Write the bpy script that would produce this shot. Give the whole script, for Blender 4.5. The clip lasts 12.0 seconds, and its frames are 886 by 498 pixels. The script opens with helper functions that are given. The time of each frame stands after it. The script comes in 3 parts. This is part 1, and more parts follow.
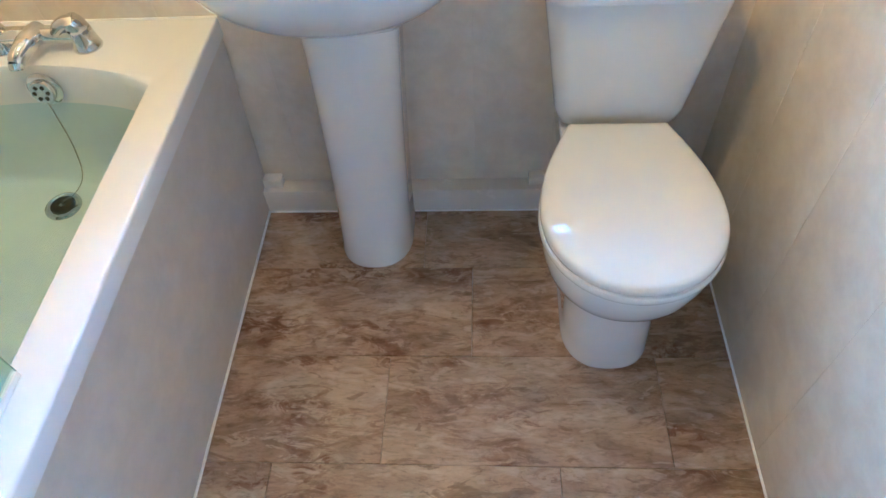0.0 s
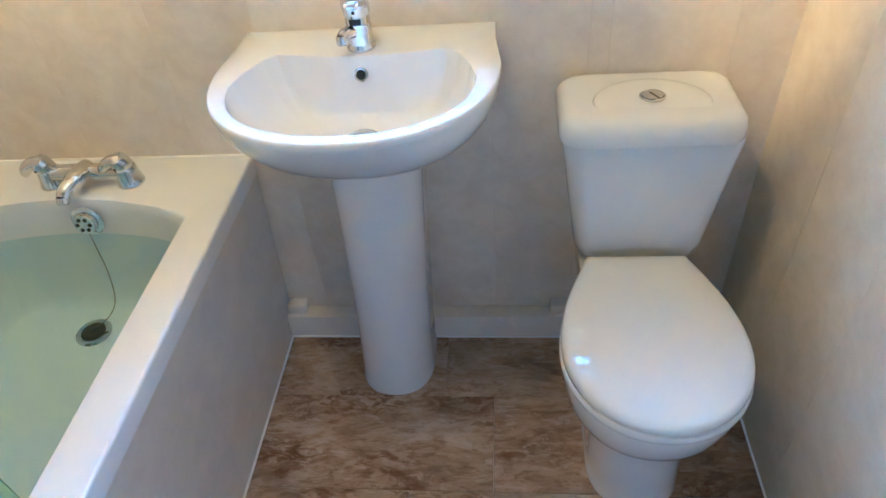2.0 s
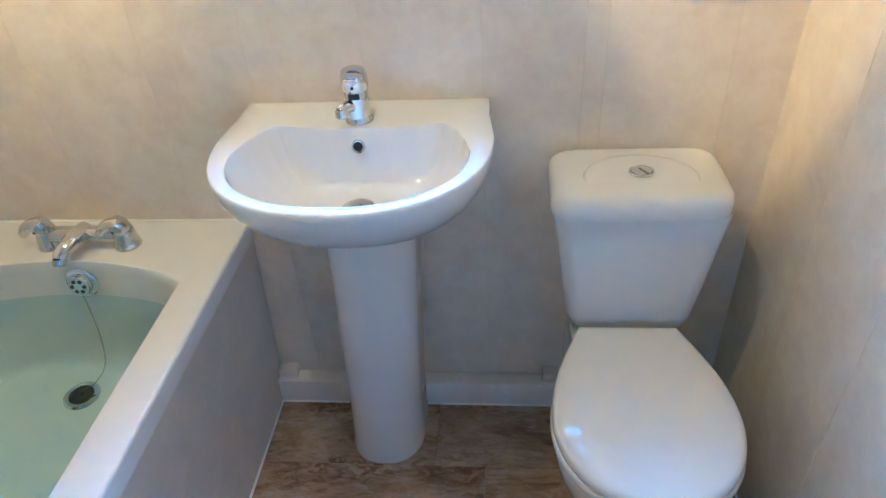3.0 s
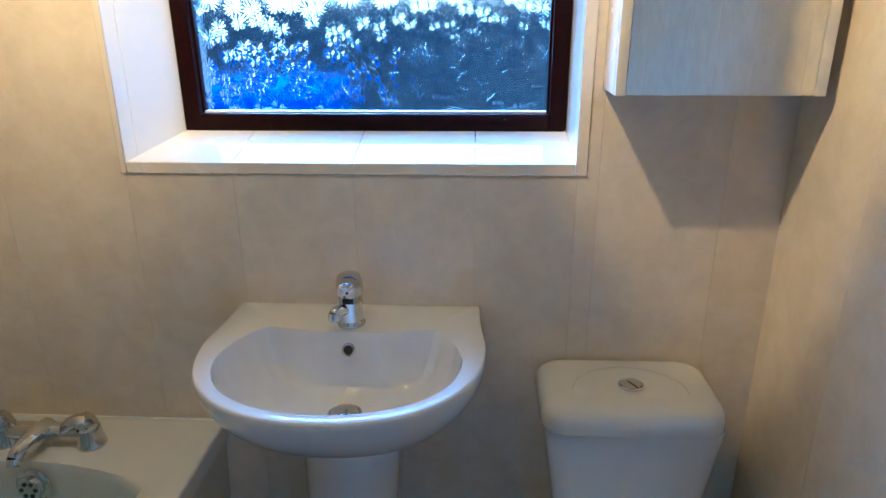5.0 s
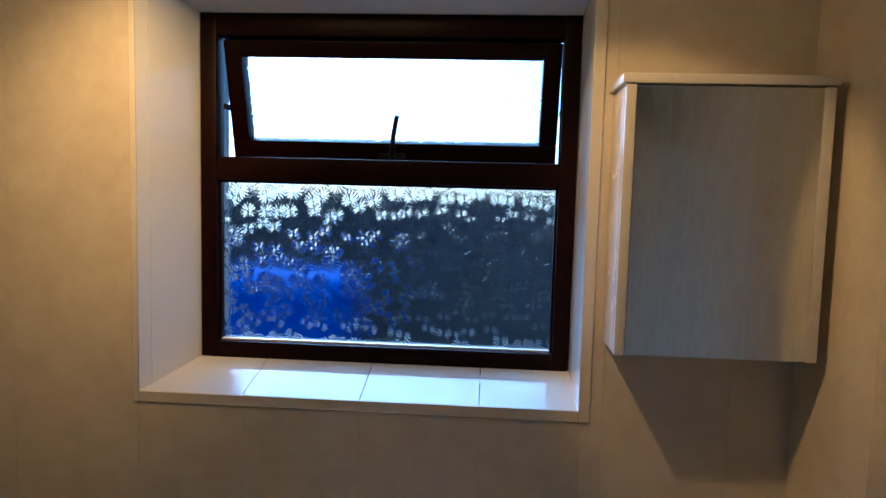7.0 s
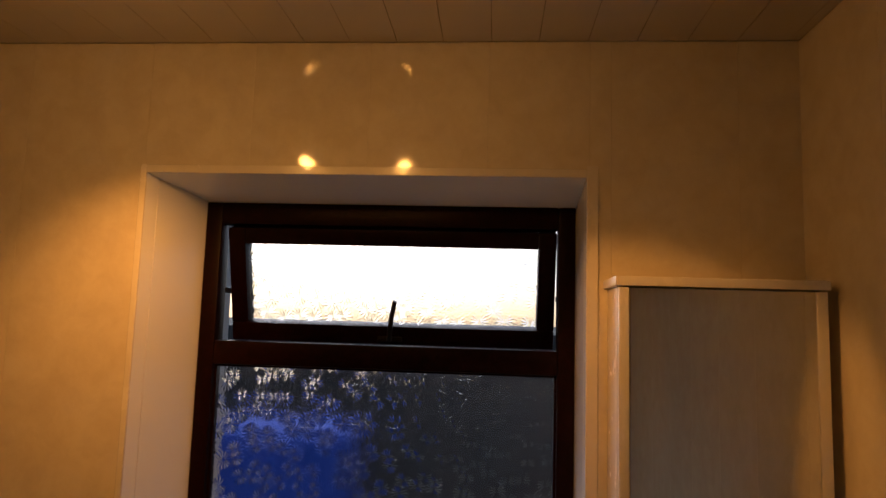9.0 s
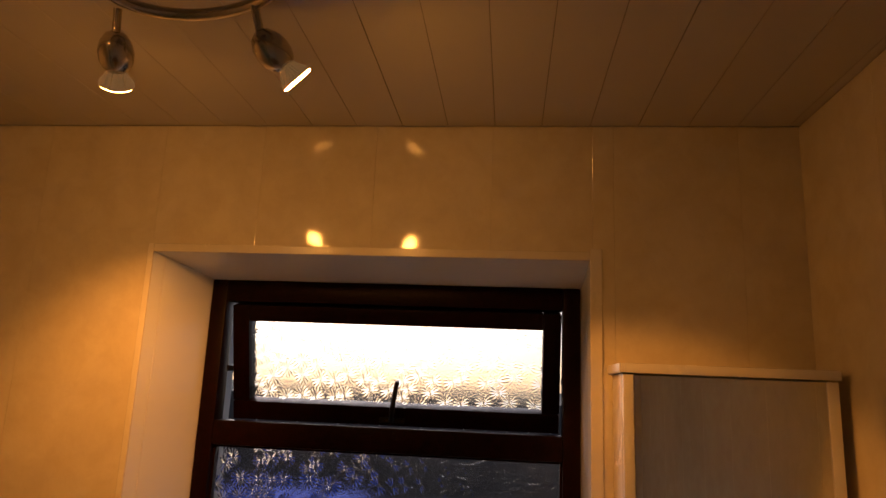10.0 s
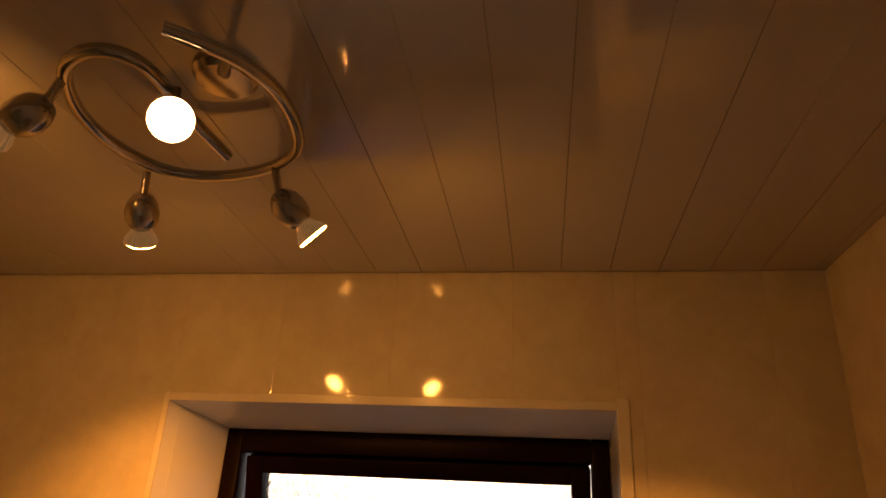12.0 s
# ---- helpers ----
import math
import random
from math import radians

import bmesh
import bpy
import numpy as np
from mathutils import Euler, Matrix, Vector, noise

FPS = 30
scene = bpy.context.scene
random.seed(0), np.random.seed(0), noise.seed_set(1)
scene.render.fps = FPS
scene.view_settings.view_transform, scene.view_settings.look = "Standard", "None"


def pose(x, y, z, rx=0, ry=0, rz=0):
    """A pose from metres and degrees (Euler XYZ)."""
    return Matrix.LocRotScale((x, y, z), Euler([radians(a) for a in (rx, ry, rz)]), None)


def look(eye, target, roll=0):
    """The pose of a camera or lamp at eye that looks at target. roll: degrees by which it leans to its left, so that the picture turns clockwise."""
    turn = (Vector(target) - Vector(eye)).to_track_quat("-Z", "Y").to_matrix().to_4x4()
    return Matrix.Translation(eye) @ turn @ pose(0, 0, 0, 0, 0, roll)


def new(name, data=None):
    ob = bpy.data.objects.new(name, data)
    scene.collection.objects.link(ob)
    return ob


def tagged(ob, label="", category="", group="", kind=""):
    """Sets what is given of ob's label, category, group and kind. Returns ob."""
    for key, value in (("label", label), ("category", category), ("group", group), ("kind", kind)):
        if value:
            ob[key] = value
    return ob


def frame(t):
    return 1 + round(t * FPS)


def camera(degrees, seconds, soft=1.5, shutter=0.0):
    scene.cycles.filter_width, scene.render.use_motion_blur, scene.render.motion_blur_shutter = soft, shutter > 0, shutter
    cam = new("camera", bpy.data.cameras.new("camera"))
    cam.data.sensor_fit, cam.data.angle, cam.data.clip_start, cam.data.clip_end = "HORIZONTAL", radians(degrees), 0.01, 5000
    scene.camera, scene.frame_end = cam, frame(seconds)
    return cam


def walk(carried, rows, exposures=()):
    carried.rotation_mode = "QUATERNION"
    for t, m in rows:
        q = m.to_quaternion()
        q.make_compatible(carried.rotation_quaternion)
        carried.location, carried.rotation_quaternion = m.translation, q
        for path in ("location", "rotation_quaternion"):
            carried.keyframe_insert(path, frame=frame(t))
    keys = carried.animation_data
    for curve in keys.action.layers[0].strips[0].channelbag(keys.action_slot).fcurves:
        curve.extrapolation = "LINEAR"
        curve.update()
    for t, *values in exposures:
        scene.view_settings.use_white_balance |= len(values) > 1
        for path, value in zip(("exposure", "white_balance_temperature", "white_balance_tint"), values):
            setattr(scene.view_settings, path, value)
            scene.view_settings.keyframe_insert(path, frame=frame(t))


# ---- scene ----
cam = camera(67.6, 12.0)
PATH = [
    (0, (0.582, -1.195, 1.302), (0.452, 0.038, -0.267), -5.0),
    (0.5, (0.587, -1.197, 1.31), (0.451, 0.139, -0.172), -4.4),
    (1, (0.586, -1.193, 1.321), (0.427, 0.189, -0.116), -5.1),
    (1.5, (0.591, -1.185, 1.327), (0.387, 0.258, -0.043), -6.4),
    (2, (0.587, -1.181, 1.334), (0.39, 0.3, 0.003), -5.7),
    (2.5, (0.592, -1.181, 1.34), (0.402, 0.349, 0.067), -5.4),
    (3, (0.594, -1.178, 1.356), (0.411, 0.416, 0.161), -4.1),
    (3.5, (0.593, -1.17, 1.386), (0.418, 0.507, 0.311), -3.9),
    (5.3, (0.555, -1.17, 1.376), (0.459, 0.734, 0.771), 0.1),
    (5.5, (0.56, -1.171, 1.389), (0.457, 0.749, 0.84), 0.3),
    (6, (0.563, -1.17, 1.431), (0.452, 0.783, 1.017), 0.9),
    (6.5, (0.562, -1.177, 1.469), (0.449, 0.797, 1.173), 1.0),
    (7, (0.559, -1.185, 1.503), (0.43, 0.803, 1.328), 1.5),
    (7.5, (0.565, -1.186, 1.539), (0.436, 0.81, 1.527), 1.4),
    (7.7, (0.556, -1.188, 1.551), (0.438, 0.808, 1.597), 1.1),
    (9.5, (0.586, -1.182, 1.631), (0.404, 0.788, 1.922), 2.1),
    (10, (0.593, -1.184, 1.646), (0.39, 0.763, 2.053), 2.4),
    (10.5, (0.593, -1.184, 1.653), (0.365, 0.736, 2.167), 2.4),
    (11, (0.598, -1.181, 1.658), (0.34, 0.712, 2.25), 2.5),
    (11.5, (0.602, -1.18, 1.668), (0.341, 0.685, 2.343), 2.7),
    (12, (0.61, -1.177, 1.675), (0.317, 0.64, 2.458), 3.0),
]
EXPOSURES = [(0, 3.52, 3110, -5), (1, 3.45, 3090, -5), (2.5, 3.12, 2960, -4), (3.5, 2.88, 2930, -3), (5.5, 1.56, 3020, -4), (6.5, 0.86, 3180, -1), (7.5, -0.14, 3950, 0), (9.5, -0.36, 6100, 22), (12, -0.18, 7000, 28)]
walk(cam, [(t, look(eye, target, roll)) for t, eye, target, roll in PATH], EXPOSURES)
SKY = 0.15
LAMP_W, LAMP_COL, LAMP_FACE = 13.5, (1.0, 0.375, 0.049), 165.0   # beam, its colour, the spill of the front glass
WATER = (0.78, 0.92, 1.0, 1)

# ---- world, sun, exposure ----
world = bpy.data.worlds.new("world")
scene.world = world
world.use_nodes = True
wn = world.node_tree
sky = wn.nodes.new("ShaderNodeTexSky")
sky.sky_type, sky.sun_disc = "NISHITA", False
sky.sun_elevation, sky.sun_rotation = radians(31), radians(-18)
sky.air_density, sky.dust_density = 1.0, 2.0
wn.links.new(sky.outputs[0], wn.nodes["Background"].inputs[0])
wn.nodes["Background"].inputs[1].default_value = SKY

sun_data = bpy.data.lights.new("sun", "SUN")
sun_data.energy, sun_data.angle, sun_data.color = 1.0, radians(45), (1, 0.97, 0.93)
sun = new("sun", sun_data)
sun.matrix_world = look((-2.7, 8.2, 5.2), (0, 0, 0))


# ---- building helpers ----
def mesh_of(bm, name):
    me = bpy.data.meshes.new(name)
    bmesh.ops.recalc_face_normals(bm, faces=bm.faces)
    bm.to_mesh(me)
    bm.free()
    return me


def smooth(me, angle=38):
    me.polygons.foreach_set("use_smooth", [True] * len(me.polygons))
    me.set_sharp_from_angle(angle=radians(angle))
    return me


def thing(name, at, label, category, group="", kind=""):
    ob = new(name)
    ob.location = at
    ob.empty_display_size = 0.05
    return tagged(ob, label, category, group, kind)


def part(name, bm, material, parent=None, label="", angle=38):
    me = smooth(mesh_of(bm, name), angle)
    me.materials.append(material)
    ob = new(name, me)
    if parent:
        ob.parent = parent
        if parent.type == "EMPTY":
            ob.matrix_parent_inverse = Matrix.Translation(parent.location).inverted()
    return tagged(ob, label)


def solid(name, bm, material, label, category, group="", kind=""):
    return tagged(part(name, bm, material), label, category, group, kind)


def box(bm, x0, x1, y0, y1, z0, z1, bevel=0.0, seg=2, m=None):
    made = bmesh.ops.create_cube(bm, size=1)["verts"]
    for v in made:
        v.co = Vector((x0 + (v.co.x + 0.5) * (x1 - x0), y0 + (v.co.y + 0.5) * (y1 - y0), z0 + (v.co.z + 0.5) * (z1 - z0)))
    if bevel:
        edges = {e for v in made for e in v.link_edges}
        out = bmesh.ops.bevel(bm, geom=list(edges), offset=bevel, segments=seg, profile=0.6, affect="EDGES")
        made = list({v for f in out["faces"] for v in f.verts} | {v for v in made if v.is_valid})
    if m:
        bmesh.ops.transform(bm, matrix=m, verts=made)
    return bm


def block(*a, **k):
    return box(bmesh.new(), *a, **k)


def loft(loops, cap_first=False, cap_last=False, bm=None):
    """Skin a row of closed loops of equal length."""
    bm = bm or bmesh.new()
    rows = [[bm.verts.new(p) for p in loop] for loop in loops]
    n = len(rows[0])
    for a, b in zip(rows, rows[1:]):
        for i in range(n):
            bm.faces.new((a[i], a[(i + 1) % n], b[(i + 1) % n], b[i]))
    if cap_first:
        bm.faces.new(rows[0][::-1])
    if cap_last:
        bm.faces.new(rows[-1])
    return bm


def lathe(profile, segs=32, m=None, bm=None, first=True, last=True):
    loops = []
    for r, z in profile:
        loops.append([Vector((r * math.cos(2 * math.pi * i / segs), r * math.sin(2 * math.pi * i / segs), z)) for i in range(segs)])
    if m:
        loops = [[m @ p for p in loop] for loop in loops]
    return loft(loops, first, last, bm)


def tube(points, radius, segs=12, bm=None, taper=None, closed_ends=True):
    pts = [Vector(p) for p in points]
    loops, side = [], None
    for i, p in enumerate(pts):
        d = (pts[min(i + 1, len(pts) - 1)] - pts[max(i - 1, 0)]).normalized()
        if side is None:
            side = d.orthogonal().normalized()
        side = (side - d * side.dot(d)).normalized()
        up = d.cross(side)
        r = radius * (taper(i / (len(pts) - 1)) if taper else 1)
        loops.append([p + r * (math.cos(2 * math.pi * k / segs) * side + math.sin(2 * math.pi * k / segs) * up) for k in range(segs)])
    return loft(loops, closed_ends, closed_ends, bm)


def curve_through(points, steps=8):
    """Catmull-Rom points through the given ones."""
    p = [Vector(q) for q in points]
    p = [2 * p[0] - p[1]] + p + [2 * p[-1] - p[-2]]
    out = []
    for i in range(1, len(p) - 2):
        for k in range(steps):
            t = k / steps
            a, b, c, d = p[i - 1], p[i], p[i + 1], p[i + 2]
            out.append(0.5 * (2 * b + (c - a) * t + (2 * a - 5 * b + 4 * c - d) * t * t + (3 * b - a - 3 * c + d) * t ** 3))
    return out + [p[-2]]


def spokes(polygon, centre, angles):
    """Where rays from the centre at these angles leave the polygon."""
    out = []
    n = len(polygon)
    for a in angles:
        dx, dy = math.cos(a), math.sin(a)
        best = 0
        for i in range(n):
            ax, ay = polygon[i][0] - centre[0], polygon[i][1] - centre[1]
            bx, by = polygon[(i + 1) % n][0] - centre[0], polygon[(i + 1) % n][1] - centre[1]
            ex, ey = bx - ax, by - ay
            det = ex * dy - ey * dx
            if abs(det) < 1e-12:
                continue
            s = (ay * dx - ax * dy) / det
            if -1e-9 <= s <= 1 + 1e-9:
                r = (ax + s * ex) * dx + (ay + s * ey) * dy
                best = max(best, r)
        out.append(Vector((centre[0] + best * dx, centre[1] + best * dy)))
    return out


def at_z(loop, z, s=1.0, c=(0, 0)):
    return [Vector((c[0] + (p.x - c[0]) * s, c[1] + (p.y - c[1]) * s, z)) for p in loop]


def mix_loops(a, b, k):
    return [p.lerp(q, k) for p, q in zip(a, b)]


def rounded_rect(x0, x1, y0, y1, radii, n=6):
    """radii: at (x0,y0), (x1,y0), (x1,y1), (x0,y1)."""
    out = []
    for (cx, cy, a0), r in zip(((x0, y0, 180), (x1, y0, 270), (x1, y1, 0), (x0, y1, 90)), radii):
        ox = cx + r if cx == x0 else cx - r
        oy = cy + r if cy == y0 else cy - r
        for k in range(n + 1):
            a = radians(a0 + 90 * k / n)
            out.append(Vector((ox + r * math.cos(a), oy + r * math.sin(a))))
    return out


# ---- materials ----
def material(name, color, rough=0.5, metal=0.0, coat=0.0, spec=0.5):
    m = bpy.data.materials.new(name)
    m.use_nodes = True
    b = m.node_tree.nodes["Principled BSDF"]
    b.inputs["Base Color"].default_value = (*color, 1)
    b.inputs["Roughness"].default_value = rough
    b.inputs["Metallic"].default_value = metal
    b.inputs["Coat Weight"].default_value = coat
    b.inputs["Coat Roughness"].default_value = 0.035
    b.inputs["Specular IOR Level"].default_value = spec
    return m


class Nodes:
    """Short way of wiring a material's nodes."""

    def __init__(self, m):
        self.tree = m.node_tree
        self.b = self.tree.nodes["Principled BSDF"]

    def add(self, kind, **inputs):
        n = self.tree.nodes.new("ShaderNode" + kind)
        for key, value in inputs.items():
            self.put(n.inputs[key.replace("_", " ")], value)
        return n

    def put(self, socket, value):
        if isinstance(value, bpy.types.NodeSocket):
            self.tree.links.new(value, socket)
        else:
            socket.default_value = value

    def math(self, op, a, b=0.0, c=0.0):
        n = self.tree.nodes.new("ShaderNodeMath")
        n.operation = op
        for s, v in zip(n.inputs, (a, b, c)):
            self.put(s, v)
        return n.outputs[0]

    def coords(self, scale=(1, 1, 1), wander=0.0):
        """Object coordinates, moved by each piece's own random number."""
        c = self.tree.nodes.new("ShaderNodeTexCoord").outputs["Object"]
        if wander:
            r = self.tree.nodes.new("ShaderNodeObjectInfo").outputs["Random"]
            v = self.tree.nodes.new("ShaderNodeVectorMath")
            v.operation = "MULTIPLY_ADD"
            self.put(v.inputs[0], r)
            v.inputs[1].default_value = (wander, wander * 0.7, wander * 1.3)
            self.put(v.inputs[2], c)
            c = v.outputs[0]
        mp = self.tree.nodes.new("ShaderNodeMapping")
        mp.inputs["Scale"].default_value = scale
        self.put(mp.inputs["Vector"], c)
        return mp.outputs[0]

    def noise(self, vec, scale, detail=4, rough=0.55, twist=0.0):
        n = self.add("TexNoise", Vector=vec, Scale=scale, Detail=detail, Roughness=rough, Distortion=twist)
        return n.outputs["Fac"]

    def ramp(self, fac, *stops):
        n = self.tree.nodes.new("ShaderNodeValToRGB")
        e = n.color_ramp.elements
        while len(e) < len(stops):
            e.new(0.5)
        for el, (pos, col) in zip(e, stops):
            el.position, el.color = pos, (*col, 1) if len(col) == 3 else col
        self.put(n.inputs[0], fac)
        return n.outputs[0]

    def blend(self, fac, a, b, mode="MIX"):
        n = self.tree.nodes.new("ShaderNodeMix")
        n.data_type, n.blend_type = "RGBA", mode
        self.put(n.inputs[0], fac)
        for s, v in ((n.inputs[6], a), (n.inputs[7], b)):
            self.put(s, (*v, 1) if isinstance(v, tuple) and len(v) == 3 else v)
        return n.outputs[2]

    def bump(self, height, strength, distance):
        n = self.add("Bump", Height=height, Strength=strength, Distance=distance)
        self.put(self.b.inputs["Normal"], n.outputs[0])


def cladding(name, light, dark, rough):
    """Cream PVC wall cladding: cloudy linen mottling under a satin film."""
    m = material(name, light, rough, coat=0.25)
    n = Nodes(m)
    c = n.coords(wander=3.0)
    cloud = n.noise(c, 16, 7, 0.68, 0.3)
    weave = n.noise(n.coords((190, 190, 110), 3.0), 1, 3, 0.6)
    tone = n.math("ADD", n.math("MULTIPLY", cloud, 0.92), n.math("MULTIPLY", weave, 0.08))
    n.put(n.b.inputs["Base Color"], n.ramp(tone, (0.36, dark), (0.62, light)))
    n.put(n.b.inputs["Roughness"], n.math("MULTIPLY_ADD", cloud, 0.12, rough - 0.05))
    n.bump(n.math("ADD", n.noise(c, 3.2, 2), n.math("MULTIPLY", weave, 0.012)), 0.25, 0.006)
    return m


M_WALL = cladding("cream_wall_cladding", (0.735, 0.668, 0.53), (0.66, 0.585, 0.45), 0.06)
M_PANEL = cladding("bath_panel_cladding", (0.70, 0.655, 0.59), (0.645, 0.60, 0.53), 0.16)
M_REAR = cladding("grey_wall_cladding", (0.64, 0.62, 0.57), (0.57, 0.55, 0.50), 0.25)
M_TRIM = cladding("cream_trim", (0.77, 0.72, 0.63), (0.735, 0.68, 0.585), 0.25)


def glazed(name, color, rough=0.055, relief=0.05):
    m = material(name, color, rough, coat=0.6)
    n = Nodes(m)
    c = n.coords()
    n.put(n.b.inputs["Base Color"], n.blend(n.noise(c, 14, 3), tuple(v * 0.975 for v in color), color))
    n.put(n.b.inputs["Roughness"], n.math("MULTIPLY_ADD", n.noise(c, 60, 3), 0.06, rough - 0.03))
    n.bump(n.noise(c, 22, 2), relief, 0.003)
    return m


M_CERAMIC = glazed("white_glazed_ceramic", (0.75, 0.742, 0.73))
M_SEAT = glazed("white_thermoset_plastic", (0.76, 0.748, 0.73), 0.05)
M_ACRYLIC = glazed("white_acrylic", (0.77, 0.768, 0.77), 0.09)
# white boards toned down to tan: the ceiling's dimness is put into the colour
M_CEILING = glazed("shaded_white_ceiling_boards", (0.50, 0.47, 0.41), 0.07, 0.02)
M_GLOSS = glazed("white_gloss_reveal_board", (0.85, 0.85, 0.84), 0.08)
M_SEAL = material("white_sealant", (0.86, 0.84, 0.8), 0.4)
M_BLACK = material("black_rubber", (0.012, 0.012, 0.013), 0.45)
M_HANDLE = material("dark_bronze_metal", (0.035, 0.03, 0.026), 0.35, 0.6)

M_CHROME = material("chrome", (0.66, 0.67, 0.69), 0.07, 1.0)
n = Nodes(M_CHROME)
n.put(n.b.inputs["Roughness"], n.math("MULTIPLY_ADD", n.noise(n.coords(), 90, 3), 0.1, 0.02))
M_NICKEL = material("brushed_nickel", (0.50, 0.47, 0.43), 0.22, 1.0)
n = Nodes(M_NICKEL)
n.put(n.b.inputs["Roughness"], n.math("MULTIPLY_ADD", n.noise(n.coords((40, 40, 400)), 3, 3), 0.2, 0.12))
M_MIRROR = material("mirror_silver", (0.78, 0.80, 0.79), 0.01, 1.0)
M_CABINET = cladding("white_cabinet_lacquer", (0.80, 0.77, 0.74), (0.78, 0.75, 0.715), 0.25)

# rosewood foil of the window
M_ROSE = material("rosewood_foil", (0.05, 0.012, 0.011), 0.42, coat=0.0, spec=0.12)
n = Nodes(M_ROSE)
g = n.noise(n.coords((6, 6, 6)), 8, 6, 0.65, 1.2)
n.put(n.b.inputs["Base Color"], n.ramp(g, (0.3, (0.004, 0.0008, 0.001)), (0.7, (0.0145, 0.0019, 0.0025))))
n.bump(n.noise(n.coords((30, 300, 300)), 1.5, 3), 0.12, 0.001)

# stone-look vinyl planks: split slate, flaky along its length, with rusty clusters
M_FLOOR = material("stone_look_vinyl", (0.3, 0.2, 0.14), 0.42, coat=0.08)
n = Nodes(M_FLOOR)
c = n.coords((1.0, 2.5, 1.0), 4.0)
cloud = n.noise(c, 4.2, 8, 0.64, 0.9)
flake = n.noise(n.coords((1.0, 2.9, 1.0), 6.1), 9, 8, 0.62, 1.3)
grain = n.noise(n.coords((1.0, 3.2, 1.0), 7.0), 34, 6, 0.68, 0.6)
grey = n.noise(n.coords((1.0, 1.7, 1.0), 5.3), 4.2, 4, 0.6, 0.5)
rust = n.noise(n.coords((1.0, 1.8, 1.0), 9.0), 3.6, 4, 0.6, 0.4)
speck = n.noise(n.coords((1.0, 1.9, 1.0), 8.2), 20, 6, 0.7, 1.1)
col = n.ramp(cloud, (0.34, (0.185, 0.115, 0.072)), (0.45, (0.295, 0.203, 0.133)), (0.55, (0.375, 0.275, 0.187)), (0.68, (0.47, 0.365, 0.262)))
col = n.blend(n.ramp(grey, (0.48, (0, 0, 0)), (0.62, (0.7, 0.7, 0.7))), col, n.blend(1.0, col, (0.74, 0.78, 0.80), "MULTIPLY"))
col = n.blend(n.ramp(flake, (0.30, (0.8, 0.8, 0.8)), (0.385, (0.5, 0.5, 0.5)), (0.415, (0, 0, 0))), col, (0.145, 0.088, 0.056))
col = n.blend(n.ramp(flake, (0.565, (0, 0, 0)), (0.585, (0.5, 0.5, 0.5)), (0.72, (0.75, 0.75, 0.75))), col, (0.45, 0.355, 0.265))
spots = n.math("MULTIPLY", n.ramp(rust, (0.50, (0, 0, 0)), (0.63, (1, 1, 1))), n.ramp(speck, (0.46, (0, 0, 0)), (0.56, (0.9, 0.9, 0.9))))
col = n.blend(spots, col, (0.115, 0.046, 0.026))
col = n.blend(0.75, col, n.ramp(grain, (0.32, (0.58, 0.55, 0.53)), (0.50, (1, 1, 1)), (0.70, (1.14, 1.13, 1.11))), "MULTIPLY")
n.put(n.b.inputs["Base Color"], col)
n.put(n.b.inputs["Roughness"], n.math("MULTIPLY_ADD", flake, 0.25, 0.32))
n.bump(n.math("ADD", flake, grain), 0.25, 0.0012)

# bath water: clear, faintly blue-green
M_WATER = bpy.data.materials.new("bath_water")
M_WATER.use_nodes = True
wt = M_WATER.node_tree
wt.nodes.remove(wt.nodes["Principled BSDF"])
gl = wt.nodes.new("ShaderNodeBsdfGlass")
gl.inputs["Color"].default_value = WATER
gl.inputs["Roughness"].default_value, gl.inputs["IOR"].default_value = 0.0, 1.33
wt.links.new(gl.outputs[0], wt.nodes["Material Output"].inputs[0])

M_GLASS = bpy.data.materials.new("clear_screen_glass")
M_GLASS.use_nodes = True
gt = M_GLASS.node_tree
gt.nodes.remove(gt.nodes["Principled BSDF"])
gl = gt.nodes.new("ShaderNodeBsdfGlass")
gl.inputs["Color"].default_value = (0.86, 0.95, 0.93, 1)
gl.inputs["Roughness"].default_value, gl.inputs["IOR"].default_value = 0.0, 1.45
gt.links.new(gl.outputs[0], gt.nodes["Material Output"].inputs[0])

# obscure glass pressed with daisy-like flowers
M_FLOWER = material("flower_obscure_glass", (0.97, 0.99, 1.0), 0.08)
n = Nodes(M_FLOWER)
n.b.inputs["Transmission Weight"].default_value = 1.0
n.b.inputs["IOR"].default_value = 1.45
sep = n.add("SeparateXYZ", Vector=n.coords())
flat = n.add("CombineXYZ", X=sep.outputs["X"], Y=sep.outputs["Z"])


